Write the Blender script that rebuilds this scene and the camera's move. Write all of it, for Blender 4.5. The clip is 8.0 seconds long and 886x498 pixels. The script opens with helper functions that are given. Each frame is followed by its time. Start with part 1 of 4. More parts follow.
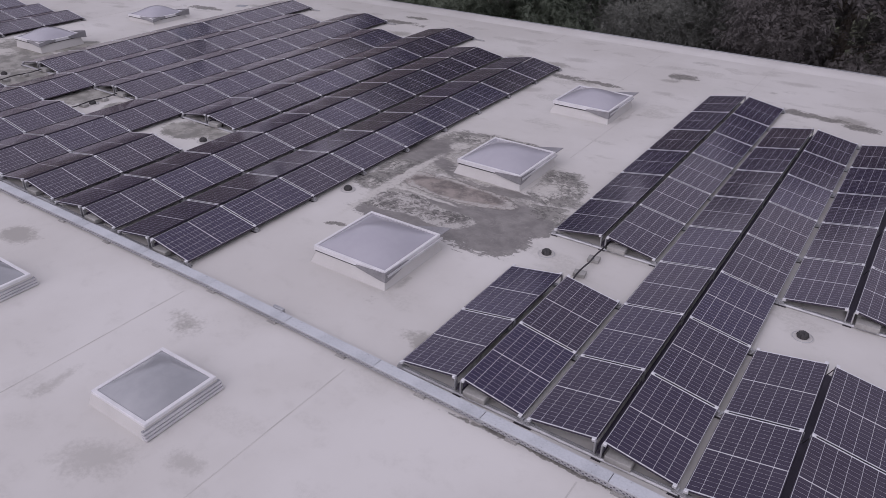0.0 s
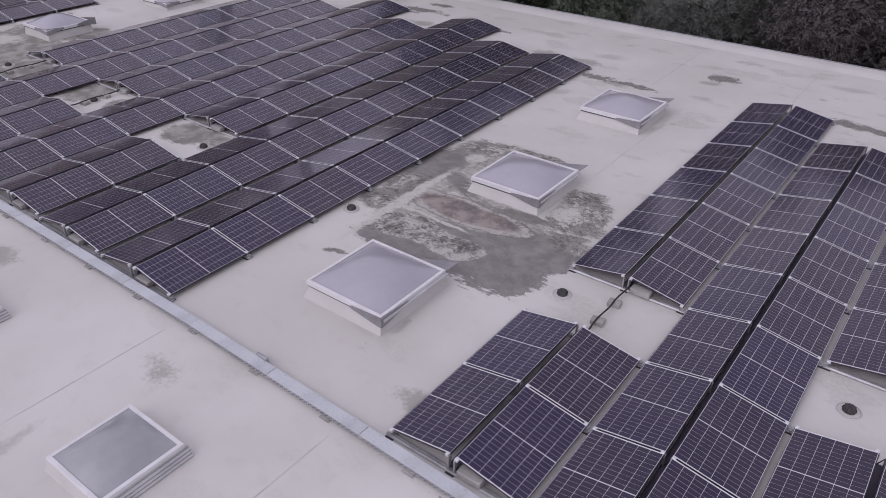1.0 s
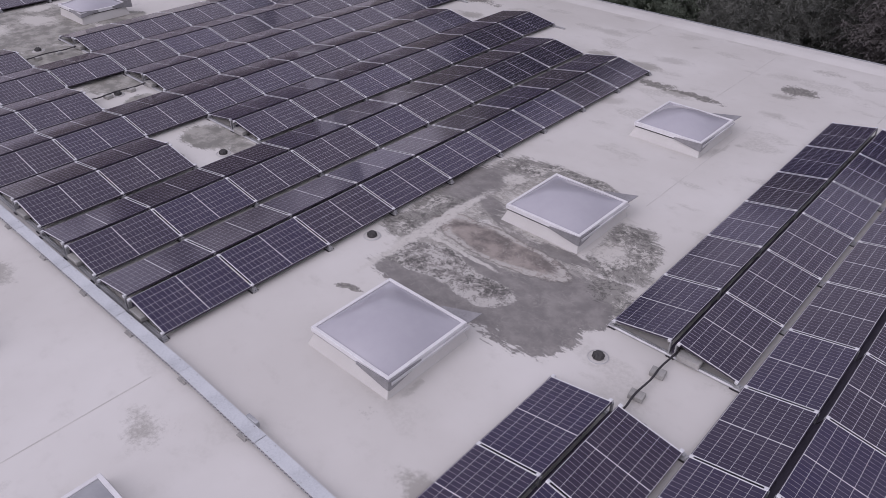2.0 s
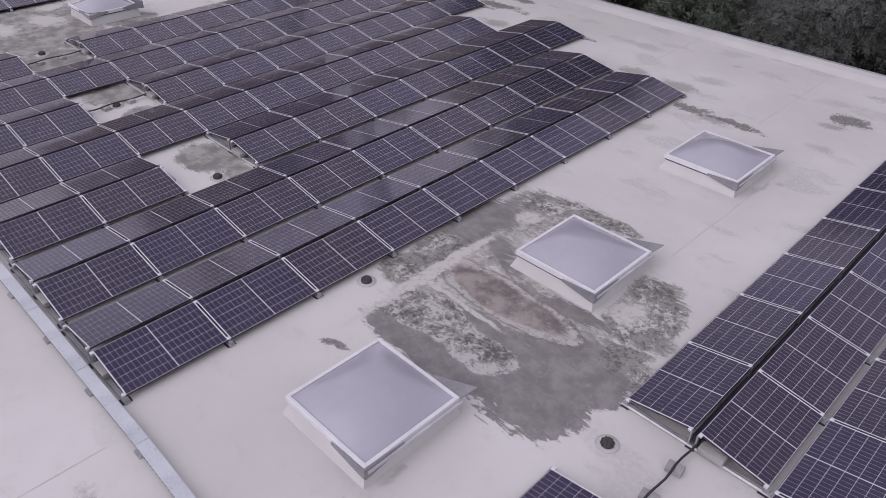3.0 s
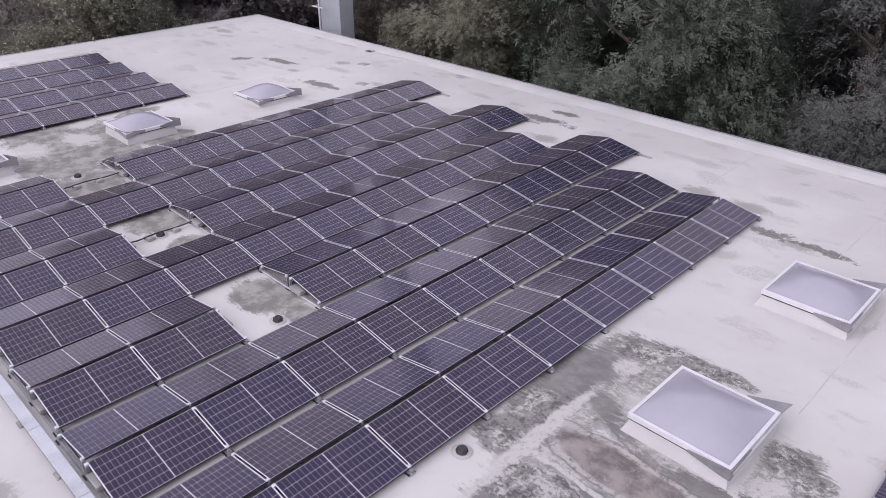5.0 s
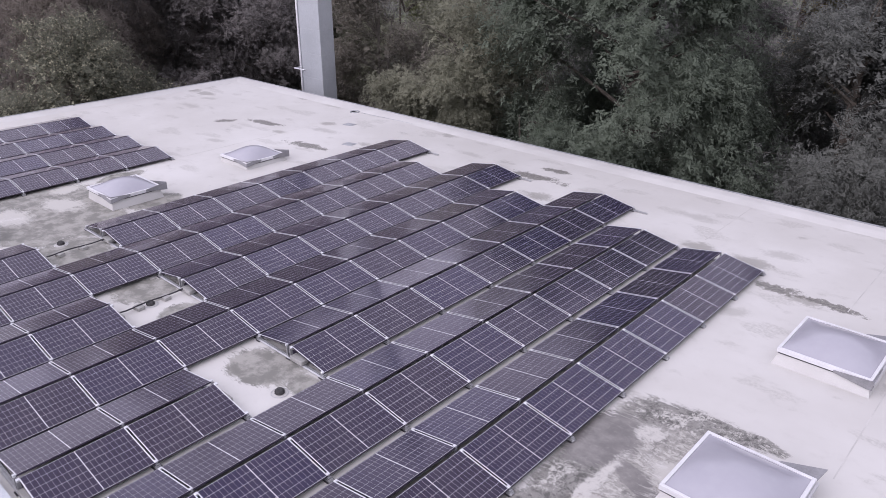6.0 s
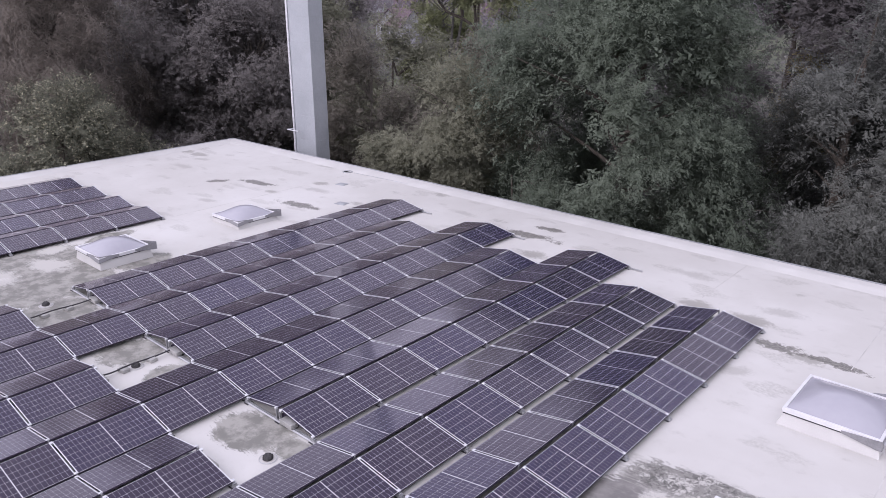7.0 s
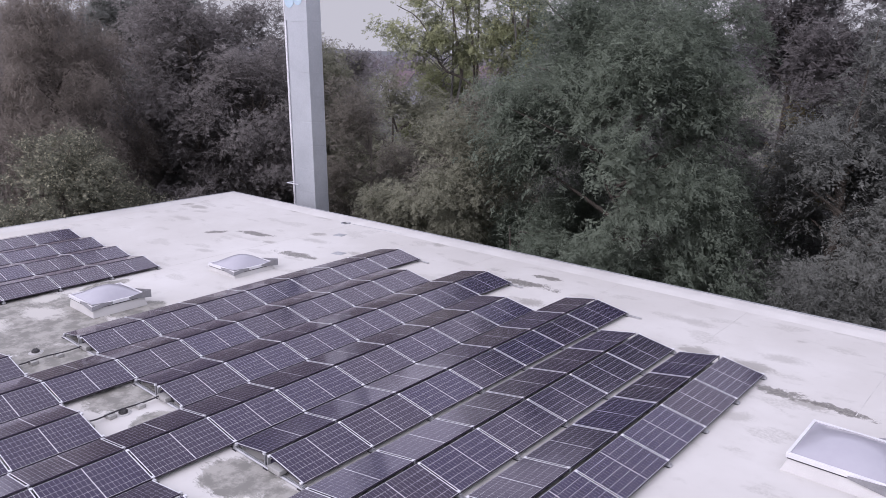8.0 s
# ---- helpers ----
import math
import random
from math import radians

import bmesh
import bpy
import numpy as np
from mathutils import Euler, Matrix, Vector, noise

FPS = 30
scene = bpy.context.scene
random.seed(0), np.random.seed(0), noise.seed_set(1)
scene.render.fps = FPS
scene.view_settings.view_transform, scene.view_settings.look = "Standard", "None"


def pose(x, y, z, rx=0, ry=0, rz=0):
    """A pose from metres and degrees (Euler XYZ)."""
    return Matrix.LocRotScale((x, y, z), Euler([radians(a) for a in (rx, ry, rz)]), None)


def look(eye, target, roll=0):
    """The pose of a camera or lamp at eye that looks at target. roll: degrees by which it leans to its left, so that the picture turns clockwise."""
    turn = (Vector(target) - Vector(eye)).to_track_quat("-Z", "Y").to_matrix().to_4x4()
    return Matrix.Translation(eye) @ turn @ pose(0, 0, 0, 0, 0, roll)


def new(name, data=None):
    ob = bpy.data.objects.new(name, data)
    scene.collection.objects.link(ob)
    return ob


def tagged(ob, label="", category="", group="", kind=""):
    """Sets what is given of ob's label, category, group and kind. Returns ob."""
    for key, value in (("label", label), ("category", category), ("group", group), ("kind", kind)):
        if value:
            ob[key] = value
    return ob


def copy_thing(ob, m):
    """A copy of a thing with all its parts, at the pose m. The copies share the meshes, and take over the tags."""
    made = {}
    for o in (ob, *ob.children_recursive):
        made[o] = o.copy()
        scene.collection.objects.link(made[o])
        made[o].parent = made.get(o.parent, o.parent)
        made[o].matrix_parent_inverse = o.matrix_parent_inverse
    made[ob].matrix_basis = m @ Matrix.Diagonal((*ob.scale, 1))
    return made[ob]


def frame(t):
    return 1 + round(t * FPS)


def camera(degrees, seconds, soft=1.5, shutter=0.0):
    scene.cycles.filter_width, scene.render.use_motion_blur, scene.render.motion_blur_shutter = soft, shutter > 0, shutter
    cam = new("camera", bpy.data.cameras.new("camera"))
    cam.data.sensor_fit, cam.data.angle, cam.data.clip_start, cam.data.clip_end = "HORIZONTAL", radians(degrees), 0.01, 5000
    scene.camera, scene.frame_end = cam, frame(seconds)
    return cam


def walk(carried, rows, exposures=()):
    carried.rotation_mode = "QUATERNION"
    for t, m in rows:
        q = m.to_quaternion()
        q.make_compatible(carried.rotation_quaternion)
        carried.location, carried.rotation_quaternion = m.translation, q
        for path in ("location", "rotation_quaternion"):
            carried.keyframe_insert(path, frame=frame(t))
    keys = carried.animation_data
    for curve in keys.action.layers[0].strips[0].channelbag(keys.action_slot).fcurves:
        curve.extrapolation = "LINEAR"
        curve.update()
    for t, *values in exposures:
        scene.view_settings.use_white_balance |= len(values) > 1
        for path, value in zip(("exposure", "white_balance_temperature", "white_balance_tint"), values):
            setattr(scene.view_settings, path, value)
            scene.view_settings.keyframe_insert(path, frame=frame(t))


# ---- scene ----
cam = camera(62.2, 8.0, 0.72)

PATH = [
    (0, (11.023, -7.262, 7.55), (10.045, -5.837, 6.544), 0.2),
    (0.5, (10.765, -6.441, 7.731), (9.765, -5.054, 6.693), 0.1),
    (1, (10.386, -5.538, 7.904), (9.363, -4.195, 6.833), 0.1),
    (1.5, (9.975, -4.66, 8.033), (8.92, -3.366, 6.932), 0.1),
    (2, (9.504, -3.721, 8.12), (8.402, -2.495, 6.987), 0.3),
    (3.5, (8.26, -1.597, 8.32), (7.089, -0.453, 7.171), 0.2),
    (4, (7.661, -1.478, 8.393), (6.465, -0.304, 7.301), 0.2),
    (4.5, (6.97, -1.665, 8.437), (5.751, -0.458, 7.408), 0.4),
    (5, (6.194, -2.029, 8.514), (4.962, -0.779, 7.555), 0.2),
    (6.5, (5.205, -2.132, 8.36), (3.972, -0.747, 7.61), -0.0),
    (7, (5.144, -1.985, 8.265), (3.892, -0.577, 7.595), -0.0),
    (7.5, (5.147, -1.906, 8.077), (3.878, -0.48, 7.478), -0.1),
    (8, (5.253, -1.858, 7.87), (3.966, -0.417, 7.353), -0.1),
]
EXPOSURE = [(0.0, -0.23, 6060, 26.5), (2.0, -0.06, 6060, 26.5), (3.5, 0.01, 6060, 26.5), (5.0, 0.38, 6010, 26.5), (6.5, 0.57, 5960, 25.5), (8.0, 0.62, 5910, 25.5)]
walk(cam, [(t, look(eye, target, roll)) for t, eye, target, roll in PATH], EXPOSURE)

# ---- light: an overcast sky ----
world = bpy.data.worlds.new("overcast_sky")
scene.world = world
world.use_nodes = True
wn, wl = world.node_tree.nodes, world.node_tree.links
sky = wn.new("ShaderNodeTexSky")
sky.sky_type = "NISHITA"
sky.sun_disc = False
sky.sun_elevation, sky.sun_rotation = radians(38), radians(191)
sky.air_density, sky.dust_density = 1.0, 3.0
veil = wn.new("ShaderNodeHueSaturation")
veil.inputs["Saturation"].default_value = 0.25
wl.new(sky.outputs[0], veil.inputs["Color"])
cloud = wn.new("ShaderNodeMix")
cloud.data_type = "RGBA"
cloud.inputs["Factor"].default_value = 0.72
cloud.inputs[7].default_value = (5.5, 5.55, 5.75, 1)
wl.new(veil.outputs[0], cloud.inputs[6])
wl.new(cloud.outputs[2], wn["Background"].inputs["Color"])
wn["Background"].inputs["Strength"].default_value = 0.146

sun = new("sun", bpy.data.lights.new("sun", "SUN"))
sun.data.energy, sun.data.angle, sun.data.color = 0.75, radians(80), (1.0, 0.97, 0.93)
sun.matrix_world = look((-5, -26, 21), (0, 0, 0))


# ---- materials ----
def nodes_of(name):
    m = bpy.data.materials.new(name)
    m.use_nodes = True
    return m, m.node_tree.nodes, m.node_tree.links, m.node_tree.nodes["Principled BSDF"]


def plug(links, socket, value):
    if isinstance(value, bpy.types.NodeSocket):
        links.new(value, socket)
    else:
        socket.default_value = value


def calc(n, l, op, a, b=0.0, clamp=False):
    node = n.new("ShaderNodeMath")
    node.operation, node.use_clamp = op, clamp
    plug(l, node.inputs[0], a)
    plug(l, node.inputs[1], b)
    return node.outputs[0]


def ramp(n, l, value, lo, hi):
    """0 below lo, 1 above hi, smooth between."""
    node = n.new("ShaderNodeMapRange")
    node.interpolation_type = "SMOOTHSTEP"
    plug(l, node.inputs["Value"], value)
    node.inputs["From Min"].default_value, node.inputs["From Max"].default_value = lo, hi
    return node.outputs["Result"]


def blend(n, l, factor, a, b):
    node = n.new("ShaderNodeMix")
    node.data_type = "RGBA"
    plug(l, node.inputs["Factor"], factor)
    plug(l, node.inputs[6], a if isinstance(a, bpy.types.NodeSocket) else (*a, 1))
    plug(l, node.inputs[7], b if isinstance(b, bpy.types.NodeSocket) else (*b, 1))
    return node.outputs[2]


def speckle(n, l, vector, scale, detail=4.0, rough=0.55):
    node = n.new("ShaderNodeTexNoise")
    l.new(vector, node.inputs["Vector"])
    node.inputs["Scale"].default_value, node.inputs["Detail"].default_value = scale, detail
    node.inputs["Roughness"].default_value = rough
    return node


def relief(n, l, shader, height, strength, distance=0.01):
    node = n.new("ShaderNodeBump")
    node.inputs["Strength"].default_value, node.inputs["Distance"].default_value = strength, distance
    l.new(height, node.inputs["Height"])
    l.new(node.outputs[0], shader.inputs["Normal"])


def surface(name, dark, light, scale=6.0, rough=0.6, metal=0.0, fine=60.0, bump=0.15, vary=0.0):
    """A plain surface with variation at two scales."""
    m, n, l, s = nodes_of(name)
    where = n.new("ShaderNodeTexCoord").outputs["Object"]
    big, small = speckle(n, l, where, scale), speckle(n, l, where, fine, 3)
    mixed = calc(n, l, "ADD", calc(n, l, "MULTIPLY", big.outputs["Fac"], 0.65), calc(n, l, "MULTIPLY", small.outputs["Fac"], 0.35))
    tone = ramp(n, l, mixed, 0.32, 0.68)
    if vary:
        own = n.new("ShaderNodeObjectInfo").outputs["Random"]
        tone = calc(n, l, "ADD", calc(n, l, "MULTIPLY", tone, 1 - vary), calc(n, l, "MULTIPLY", own, vary))
    l.new(blend(n, l, tone, dark, light), s.inputs["Base Color"])
    s.inputs["Roughness"].default_value, s.inputs["Metallic"].default_value = rough, metal
    relief(n, l, s, small.outputs["Fac"], bump)
    return m


def blots(n, l, where, spots):
    """How far inside the nearest of some ellipses (x, y, half length, half width, turn) a place lies: 1 at a centre, 0 at a rim."""
    total = None
    for x, y, a, b, turn in spots:
        node = n.new("ShaderNodeMapping")
        node.vector_type = "TEXTURE"
        l.new(where, node.inputs["Vector"])
        node.inputs["Location"].default_value = (x, y, 0)
        node.inputs["Rotation"].default_value = (0, 0, radians(turn))
        node.inputs["Scale"].default_value = (a, b, 100)
        far = n.new("ShaderNodeVectorMath")
        far.operation = "LENGTH"
        l.new(node.outputs[0], far.inputs[0])
        inside = calc(n, l, "SUBTRACT", 1.0, far.outputs["Value"])
        total = inside if total is None else calc(n, l, "MAXIMUM", total, inside)
    return total


# stains and dark marks on the roof: x, y, half length, half width, turn
MUD = [(0.38, 7.55, 0.62, 0.95, 0), (1.30, 6.98, 0.62, 0.24, -25), (2.2, 6.53, 0.80, 0.20, -14), (3.2, 6.46, 0.95, 0.20, 3), (2.5, 3.98, 1.7, 0.36, 2), (4.15, 4.55, 0.95, 0.95, 0),
       (3.95, 5.45, 0.85, 0.75, 0), (2.9, 5.14, 1.1, 0.20, -3), (4.5, 4.25, 0.5, 0.52, 0), (4.75, 5.3, 0.45, 0.5, 0)]
BED = [(2.1, 5.2, 1.75, 1.35, 0), (3.7, 5.5, 1.5, 1.25, 0), (0.75, 6.6, 1.0, 1.5, 0), (1.1, 8.4, 1.15, 0.95, 0), (4.25, 7.3, 0.6, 1.0, 10), (3.95, 4.8, 1.1, 0.95, 0), (1.9, 6.8, 1.3, 0.5, -10)]
GRAIN = [(0.75, 8.85, 0.62, 0.52, 0), (1.6, 9.12, 1.1, 0.42, 3), (2.45, 9.3, 0.55, 0.24, -5), (0.45, 6.2, 0.55, 1.0, 0), (0.35, 5.2, 0.5, 0.55, 0), (4.15, 7.95, 0.55, 0.5, 0), (4.62, 7.4, 0.38, 0.8, 12),
         (4.45, 6.75, 0.75, 0.42, 0), (1.15, 4.25, 0.42, 0.62, 0), (4.75, 5.95, 0.7, 0.6, 0)]
FAR_POOLS = [(-16.9, 5.9, 2.0, 1.5, 0), (-19.4, 5.7, 2.2, 1.9, 20), (-16.7, 8.1, 0.8, 1.0, 0), (-17.0, 4.3, 1.7, 1.0, 0), (-14.6, 4.7, 1.5, 0.95, 0), (-5.95, 4.85, 1.0, 0.7, 15), (-4.75, 5.0, 0.55, 0.35, 0),
             (-11.0, 4.9, 0.75, 0.9, -10), (-9.2, 4.9, 0.6, 0.6, 15), (-19.9, 8.6, 0.5, 1.0, 0)]
FAR_DRY = [(-18.6, 6.0, 0.9, 0.55, 10), (-20.0, 6.6, 0.5, 0.5, 0), (-18.6, 4.5, 0.9, 0.6, 0)]
LICHEN = [(1.75, 4.66, 1.0, 0.50, 2), (2.95, 4.60, 0.80, 0.40, 3)]
BROWN = [(2.35, 5.88, 1.72, 0.50, 0)]
PALE = [(0.88, 5.5, 0.17, 2.3, 0), (1.9, 5.24, 1.3, 0.07, -2), (4.08, 7.05, 0.34, 0.36, 0), (0.95, 8.2, 0.35, 0.3, 20), (2.48, 7.48, 1.2, 1.12, 0)]
CRUSTS_AND_TRAY_LINE = [(0.55, 15.5, 0.75, 0.3, 5), (1.9, 15.5, 0.85, 0.22, -3), (3.8, 17.75, 0.6, 0.42, 15), 
          (-9.0, 18.5, 1.3, 0.35, 3), (-8.8, 19.6, 0.6, 0.25, 0), (-22.5, 16.53, 1.15, 0.33, 10), (-24.1, 15.5, 0.55, 0.3, 40), (-18.1, 15.5, 1.25, 0.36, 5), (8.2, 16.2, 1.2, 0.35, 0), (9.6, 15.9, 0.7, 0.3, -10),
          # thin dark line along the south foot of the cable tray
          (7.8, -0.49, 1.7, 0.06, -1.2)]
NEAR_CRUSTS = [(1.05, 3.0, 0.22, 0.10, 35), (1.3, 3.1, 0.2, 0.08, 20)]
FAINT = [(3.72, 12.75, 0.12, 0.7, 0), (3.95, 13.3, 0.16, 0.12, 30), (3.80, 2.0, 0.10, 0.45, 0), (3.8, 15.7, 0.45, 0.28, 10), (-19.4, 17.45, 1.2, 0.35, 8), (-21.6, 13.4, 0.75, 0.28, 15), (-22.6, 20.6, 1.0, 0.22, 10), (1.05, -3.4, 0.2, 0.55, 0), (3.0, -4.0, 0.8, 0.45, 30), (4.1, -3.3, 0.4, 0.3, 0), (7.2, 19.2, 0.9, 0.3, 0),
         (-27.9, 16.0, 1.2, 0.4, 0), (-28.7, 17.4, 0.7, 0.25, 20), (-12.5, 19.0, 0.9, 0.35, 0), (0.0, 17.6, 0.8, 0.4, 10), (0.2, 13.6, 0.6, 0.3, 40), (-3.0, 18.8, 0.9, 0.4, 0)]


def membrane(name, flooded):
    """The soiled roof sheet; flooded: the stretch with the large silted puddle, else all the rest."""
    m, n, l, s = nodes_of(name)
    place = n.new("ShaderNodeTexCoord").outputs["Object"]
    wob = speckle(n, l, place, 0.9, 6, 0.6)
    off = n.new("ShaderNodeVectorMath")
    off.operation = "MULTIPLY_ADD"
    l.new(wob.outputs["Color"], off.inputs[0])
    off.inputs[1].default_value, off.inputs[2].default_value = (0.5, 0.5, 0), (-0.25, -0.25, 0)
    add = n.new("ShaderNodeVectorMath")
    l.new(off.outputs[0], add.inputs[0])
    l.new(place, add.inputs[1])
    where = add.outputs[0]
    half_way = n.new("ShaderNodeMix")
    half_way.data_type = "VECTOR"
    half_way.inputs["Factor"].default_value = 0.8
    l.new(place, half_way.inputs[4])
    l.new(where, half_way.inputs[5])
    calm = half_way.outputs[1]
    broad, mid, fine = speckle(n, l, place, 0.22, 5), speckle(n, l, place, 2.2, 8, 0.65), speckle(n, l, place, 14.0, 6, 0.7)
    grain = speckle(n, l, place, 90.0, 3)
    streak_map = n.new("ShaderNodeMapping")
    l.new(place, streak_map.inputs["Vector"])
    streak_map.inputs["Scale"].default_value = (1.0, 1.9, 1.0)
    patchy = speckle(n, l, streak_map.outputs[0], 0.55, 4, 0.5)
    # clean sheet, slightly soiled in broad clouds
    colour = blend(n, l, ramp(n, l, broad.outputs["Fac"], 0.35, 0.7), (0.53, 0.51, 0.475), (0.615, 0.597, 0.565))
    colour = blend(n, l, calc(n, l, "MULTIPLY", ramp(n, l, mid.outputs["Fac"], 0.52, 0.78), 0.3), colour, (0.41, 0.39, 0.355))
    axes = n.new("ShaderNodeSeparateXYZ")
    l.new(place, axes.inputs[0])
    trodden = calc(n, l, "ADD", 0.2, calc(n, l, "MULTIPLY", ramp(n, l, axes.outputs["Y"], -1.0, 9.0), 0.35))
    soiled = calc(n, l, "MULTIPLY", ramp(n, l, patchy.outputs["Fac"], 0.57, 0.64), ramp(n, l, fine.outputs["Fac"], 0.3, 0.7))
    colour = blend(n, l, calc(n, l, "MULTIPLY", soiled, trodden), colour, (0.33, 0.315, 0.28))
    lace = speckle(n, l, place, 2.3, 11, 0.74)
    lace.inputs["Distortion"].default_value = 0.35
    ragged = calc(n, l, "MULTIPLY", calc(n, l, "SUBTRACT", fine.outputs["Fac"], 0.5), 1.0)
    rough_edge = calc(n, l, "ADD", ragged, calc(n, l, "MULTIPLY", calc(n, l, "SUBTRACT", lace.outputs["Fac"], 0.5), 1.6))
    # faint blotches
    if not flooded:
        faint = ramp(n, l, calc(n, l, "ADD", blots(n, l, where, FAINT), rough_edge), 0.05, 0.75)
        colour = blend(n, l, calc(n, l, "MULTIPLY", faint, 0.45), colour, (0.29, 0.275, 0.245))
    if not flooded:
        # small scattered blots, thicker towards the north edge
        cells = n.new("ShaderNodeTexVoronoi")
        squeeze = n.new("ShaderNodeMapping")
        l.new(where, squeeze.inputs["Vector"])
        squeeze.inputs["Scale"].default_value = (0.55, 0.9, 1.0)
        squeeze.inputs["Rotation"].default_value = (0, 0, radians(4))
        l.new(squeeze.outputs[0], cells.inputs["Vector"])
        cells.inputs["Scale"].default_value = 1.0
        chosen = n.new("ShaderNodeSeparateColor")
        l.new(cells.outputs["Color"], chosen.inputs[0])
        north = calc(n, l, "MULTIPLY", ramp(n, l, axes.outputs["Y"], 9.0, 17.0), 0.34)
        some = ramp(n, l, calc(n, l, "ADD", chosen.outputs[0], north), 0.76, 0.90)
        near = calc(n, l, "SUBTRACT", calc(n, l, "MULTIPLY", chosen.outputs[1], 0.38), cells.outputs["Distance"])
        blot = calc(n, l, "MULTIPLY", some, ramp(n, l, calc(n, l, "ADD", near, calc(n, l, "MULTIPLY", rough_edge, 0.35)), -0.04, 0.14))
        colour = blend(n, l, calc(n, l, "MULTIPLY", blot, 0.72), colour, (0.27, 0.255, 0.225))
    # silted puddles: smooth mud, crumbly crust, ringed lichen, a brown silt bank and the pale welds between them
    hair = speckle(n, l, place, 9.0, 13, 0.80)
    hair.inputs["Distortion"].default_value = 0.9
    long_map = n.new("ShaderNodeMapping")
    l.new(where, long_map.inputs["Vector"])
    long_map.inputs["Scale"].default_value = (1.0, 6.0, 1.0)
    brush = speckle(n, l, long_map.outputs[0], 2.2, 11, 0.72)
    small = calc(n, l, "SUBTRACT", hair.outputs["Fac"], 0.5)
    swirl = calc(n, l, "SUBTRACT", lace.outputs["Fac"], 0.5)
    drag = calc(n, l, "SUBTRACT", brush.outputs["Fac"], 0.5)
    edge = calc(n, l, "ADD", calc(n, l, "MULTIPLY", small, 0.7), calc(n, l, "ADD", calc(n, l, "MULTIPLY", swirl, 0.9), calc(n, l, "MULTIPLY", drag, 0.9)))

    def spread(spots, by, lo, hi, at=calm):
        return ramp(n, l, calc(n, l, "ADD", blots(n, l, at, spots), calc(n, l, "MULTIPLY", edge, by)), lo, hi)

    if flooded:
        # crumbly crust, pale and dark grains side by side
        grit = calc(n, l, "ADD", hair.outputs["Fac"], calc(n, l, "MULTIPLY", swirl, 0.55))
        crumbs = blend(n, l, ramp(n, l, grit, 0.40, 0.52), (0.100, 0.095, 0.086), (0.245, 0.235, 0.213))
        crumbs = blend(n, l, ramp(n, l, calc(n, l, "ADD", grit, calc(n, l, "MULTIPLY", calc(n, l, "SUBTRACT", mid.outputs["Fac"], 0.5), 0.7)), 0.54, 0.62), crumbs, (0.49, 0.47, 0.43))
        thin_mud = blend(n, l, ramp(n, l, grit, 0.34, 0.50), (0.165, 0.158, 0.143), (0.31, 0.296, 0.268))
        thin_mud = blend(n, l, ramp(n, l, calc(n, l, "ADD", grit, calc(n, l, "MULTIPLY", drag, 0.8)), 0.48, 0.60), thin_mud, (0.47, 0.45, 0.41))
        colour = blend(n, l, spread(BED, 1.1, 0.02, 0.22), colour, thin_mud)
        colour = blend(n, l, spread(GRAIN, 1.25, 0.02, 0.25), colour, crumbs)
        # mud, with a darker tide mark at its rim and pale brushed streaks
        depth = calc(n, l, "ADD", blots(n, l, calm, MUD), calc(n, l, "ADD", calc(n, l, "MULTIPLY", edge, 0.6), calc(n, l, "MULTIPLY", drag, 0.9)))
        mud = blend(n, l, ramp(n, l, mid.outputs["Fac"], 0.35, 0.7), (0.162, 0.151, 0.143), (0.250, 0.235, 0.218))
        mud = blend(n, l, calc(n, l, "MULTIPLY", ramp(n, l, grit, 0.52, 0.66), 0.45), mud, (0.33, 0.31, 0.285))
        mud = blend(n, l, calc(n, l, "MULTIPLY", ramp(n, l, brush.outputs["Fac"], 0.56, 0.66), 0.34), mud, (0.36, 0.34, 0.312))
        mud = blend(n, l, calc(n, l, "MULTIPLY", calc(n, l, "SUBTRACT", 1.0, ramp(n, l, depth, 0.04, 0.16)), 0.45), mud, (0.150, 0.144, 0.130))
        silt = ramp(n, l, depth, 0.015, 0.085)
        colour = blend(n, l, silt, colour, mud)
        # lichen patches with rings like tide marks
        bed = calc(n, l, "ADD", blots(n, l, calm, LICHEN), calc(n, l, "MULTIPLY", edge, 0.42))
        rings = calc(n, l, "SINE", calc(n, l, "MULTIPLY", calc(n, l, "ADD", bed, calc(n, l, "MULTIPLY", swirl, 0.45)), 30.0))
        tufts = calc(n, l, "ADD", grit, calc(n, l, "ADD", calc(n, l, "MULTIPLY", rings, 0.035), calc(n, l, "MULTIPLY", calc(n, l, "SUBTRACT", mid.outputs["Fac"], 0.5), 0.9)))
        mossy = blend(n, l, ramp(n, l, tufts, 0.38, 0.49), (0.090, 0.085, 0.078), (0.235, 0.222, 0.205))
        mossy = blend(n, l, ramp(n, l, tufts, 0.51, 0.59), mossy, (0.44, 0.422, 0.392))
        fringe = calc(n, l, "SUBTRACT", 1.0, ramp(n, l, calc(n, l, "ABSOLUTE", calc(n, l, "SUBTRACT", bed, 0.13)), 0.03, 0.13))
        mossy = blend(n, l, calc(n, l, "MULTIPLY", fringe, ramp(n, l, grit, 0.44, 0.56)), mossy, (0.46, 0.443, 0.41))
        colour = blend(n, l, ramp(n, l, bed, 0.02, 0.12), colour, mossy)
        # brown silt bank with a pale crumbly rim and a thin dark line round it
        bank = calc(n, l, "ADD", blots(n, l, calm, BROWN), calc(n, l, "MULTIPLY", edge, 0.30))
        cloudy = calc(n, l, "ADD", broad.outputs["Fac"], calc(n, l, "MULTIPLY", calc(n, l, "SUBTRACT", mid.outputs["Fac"], 0.5), 1.1))
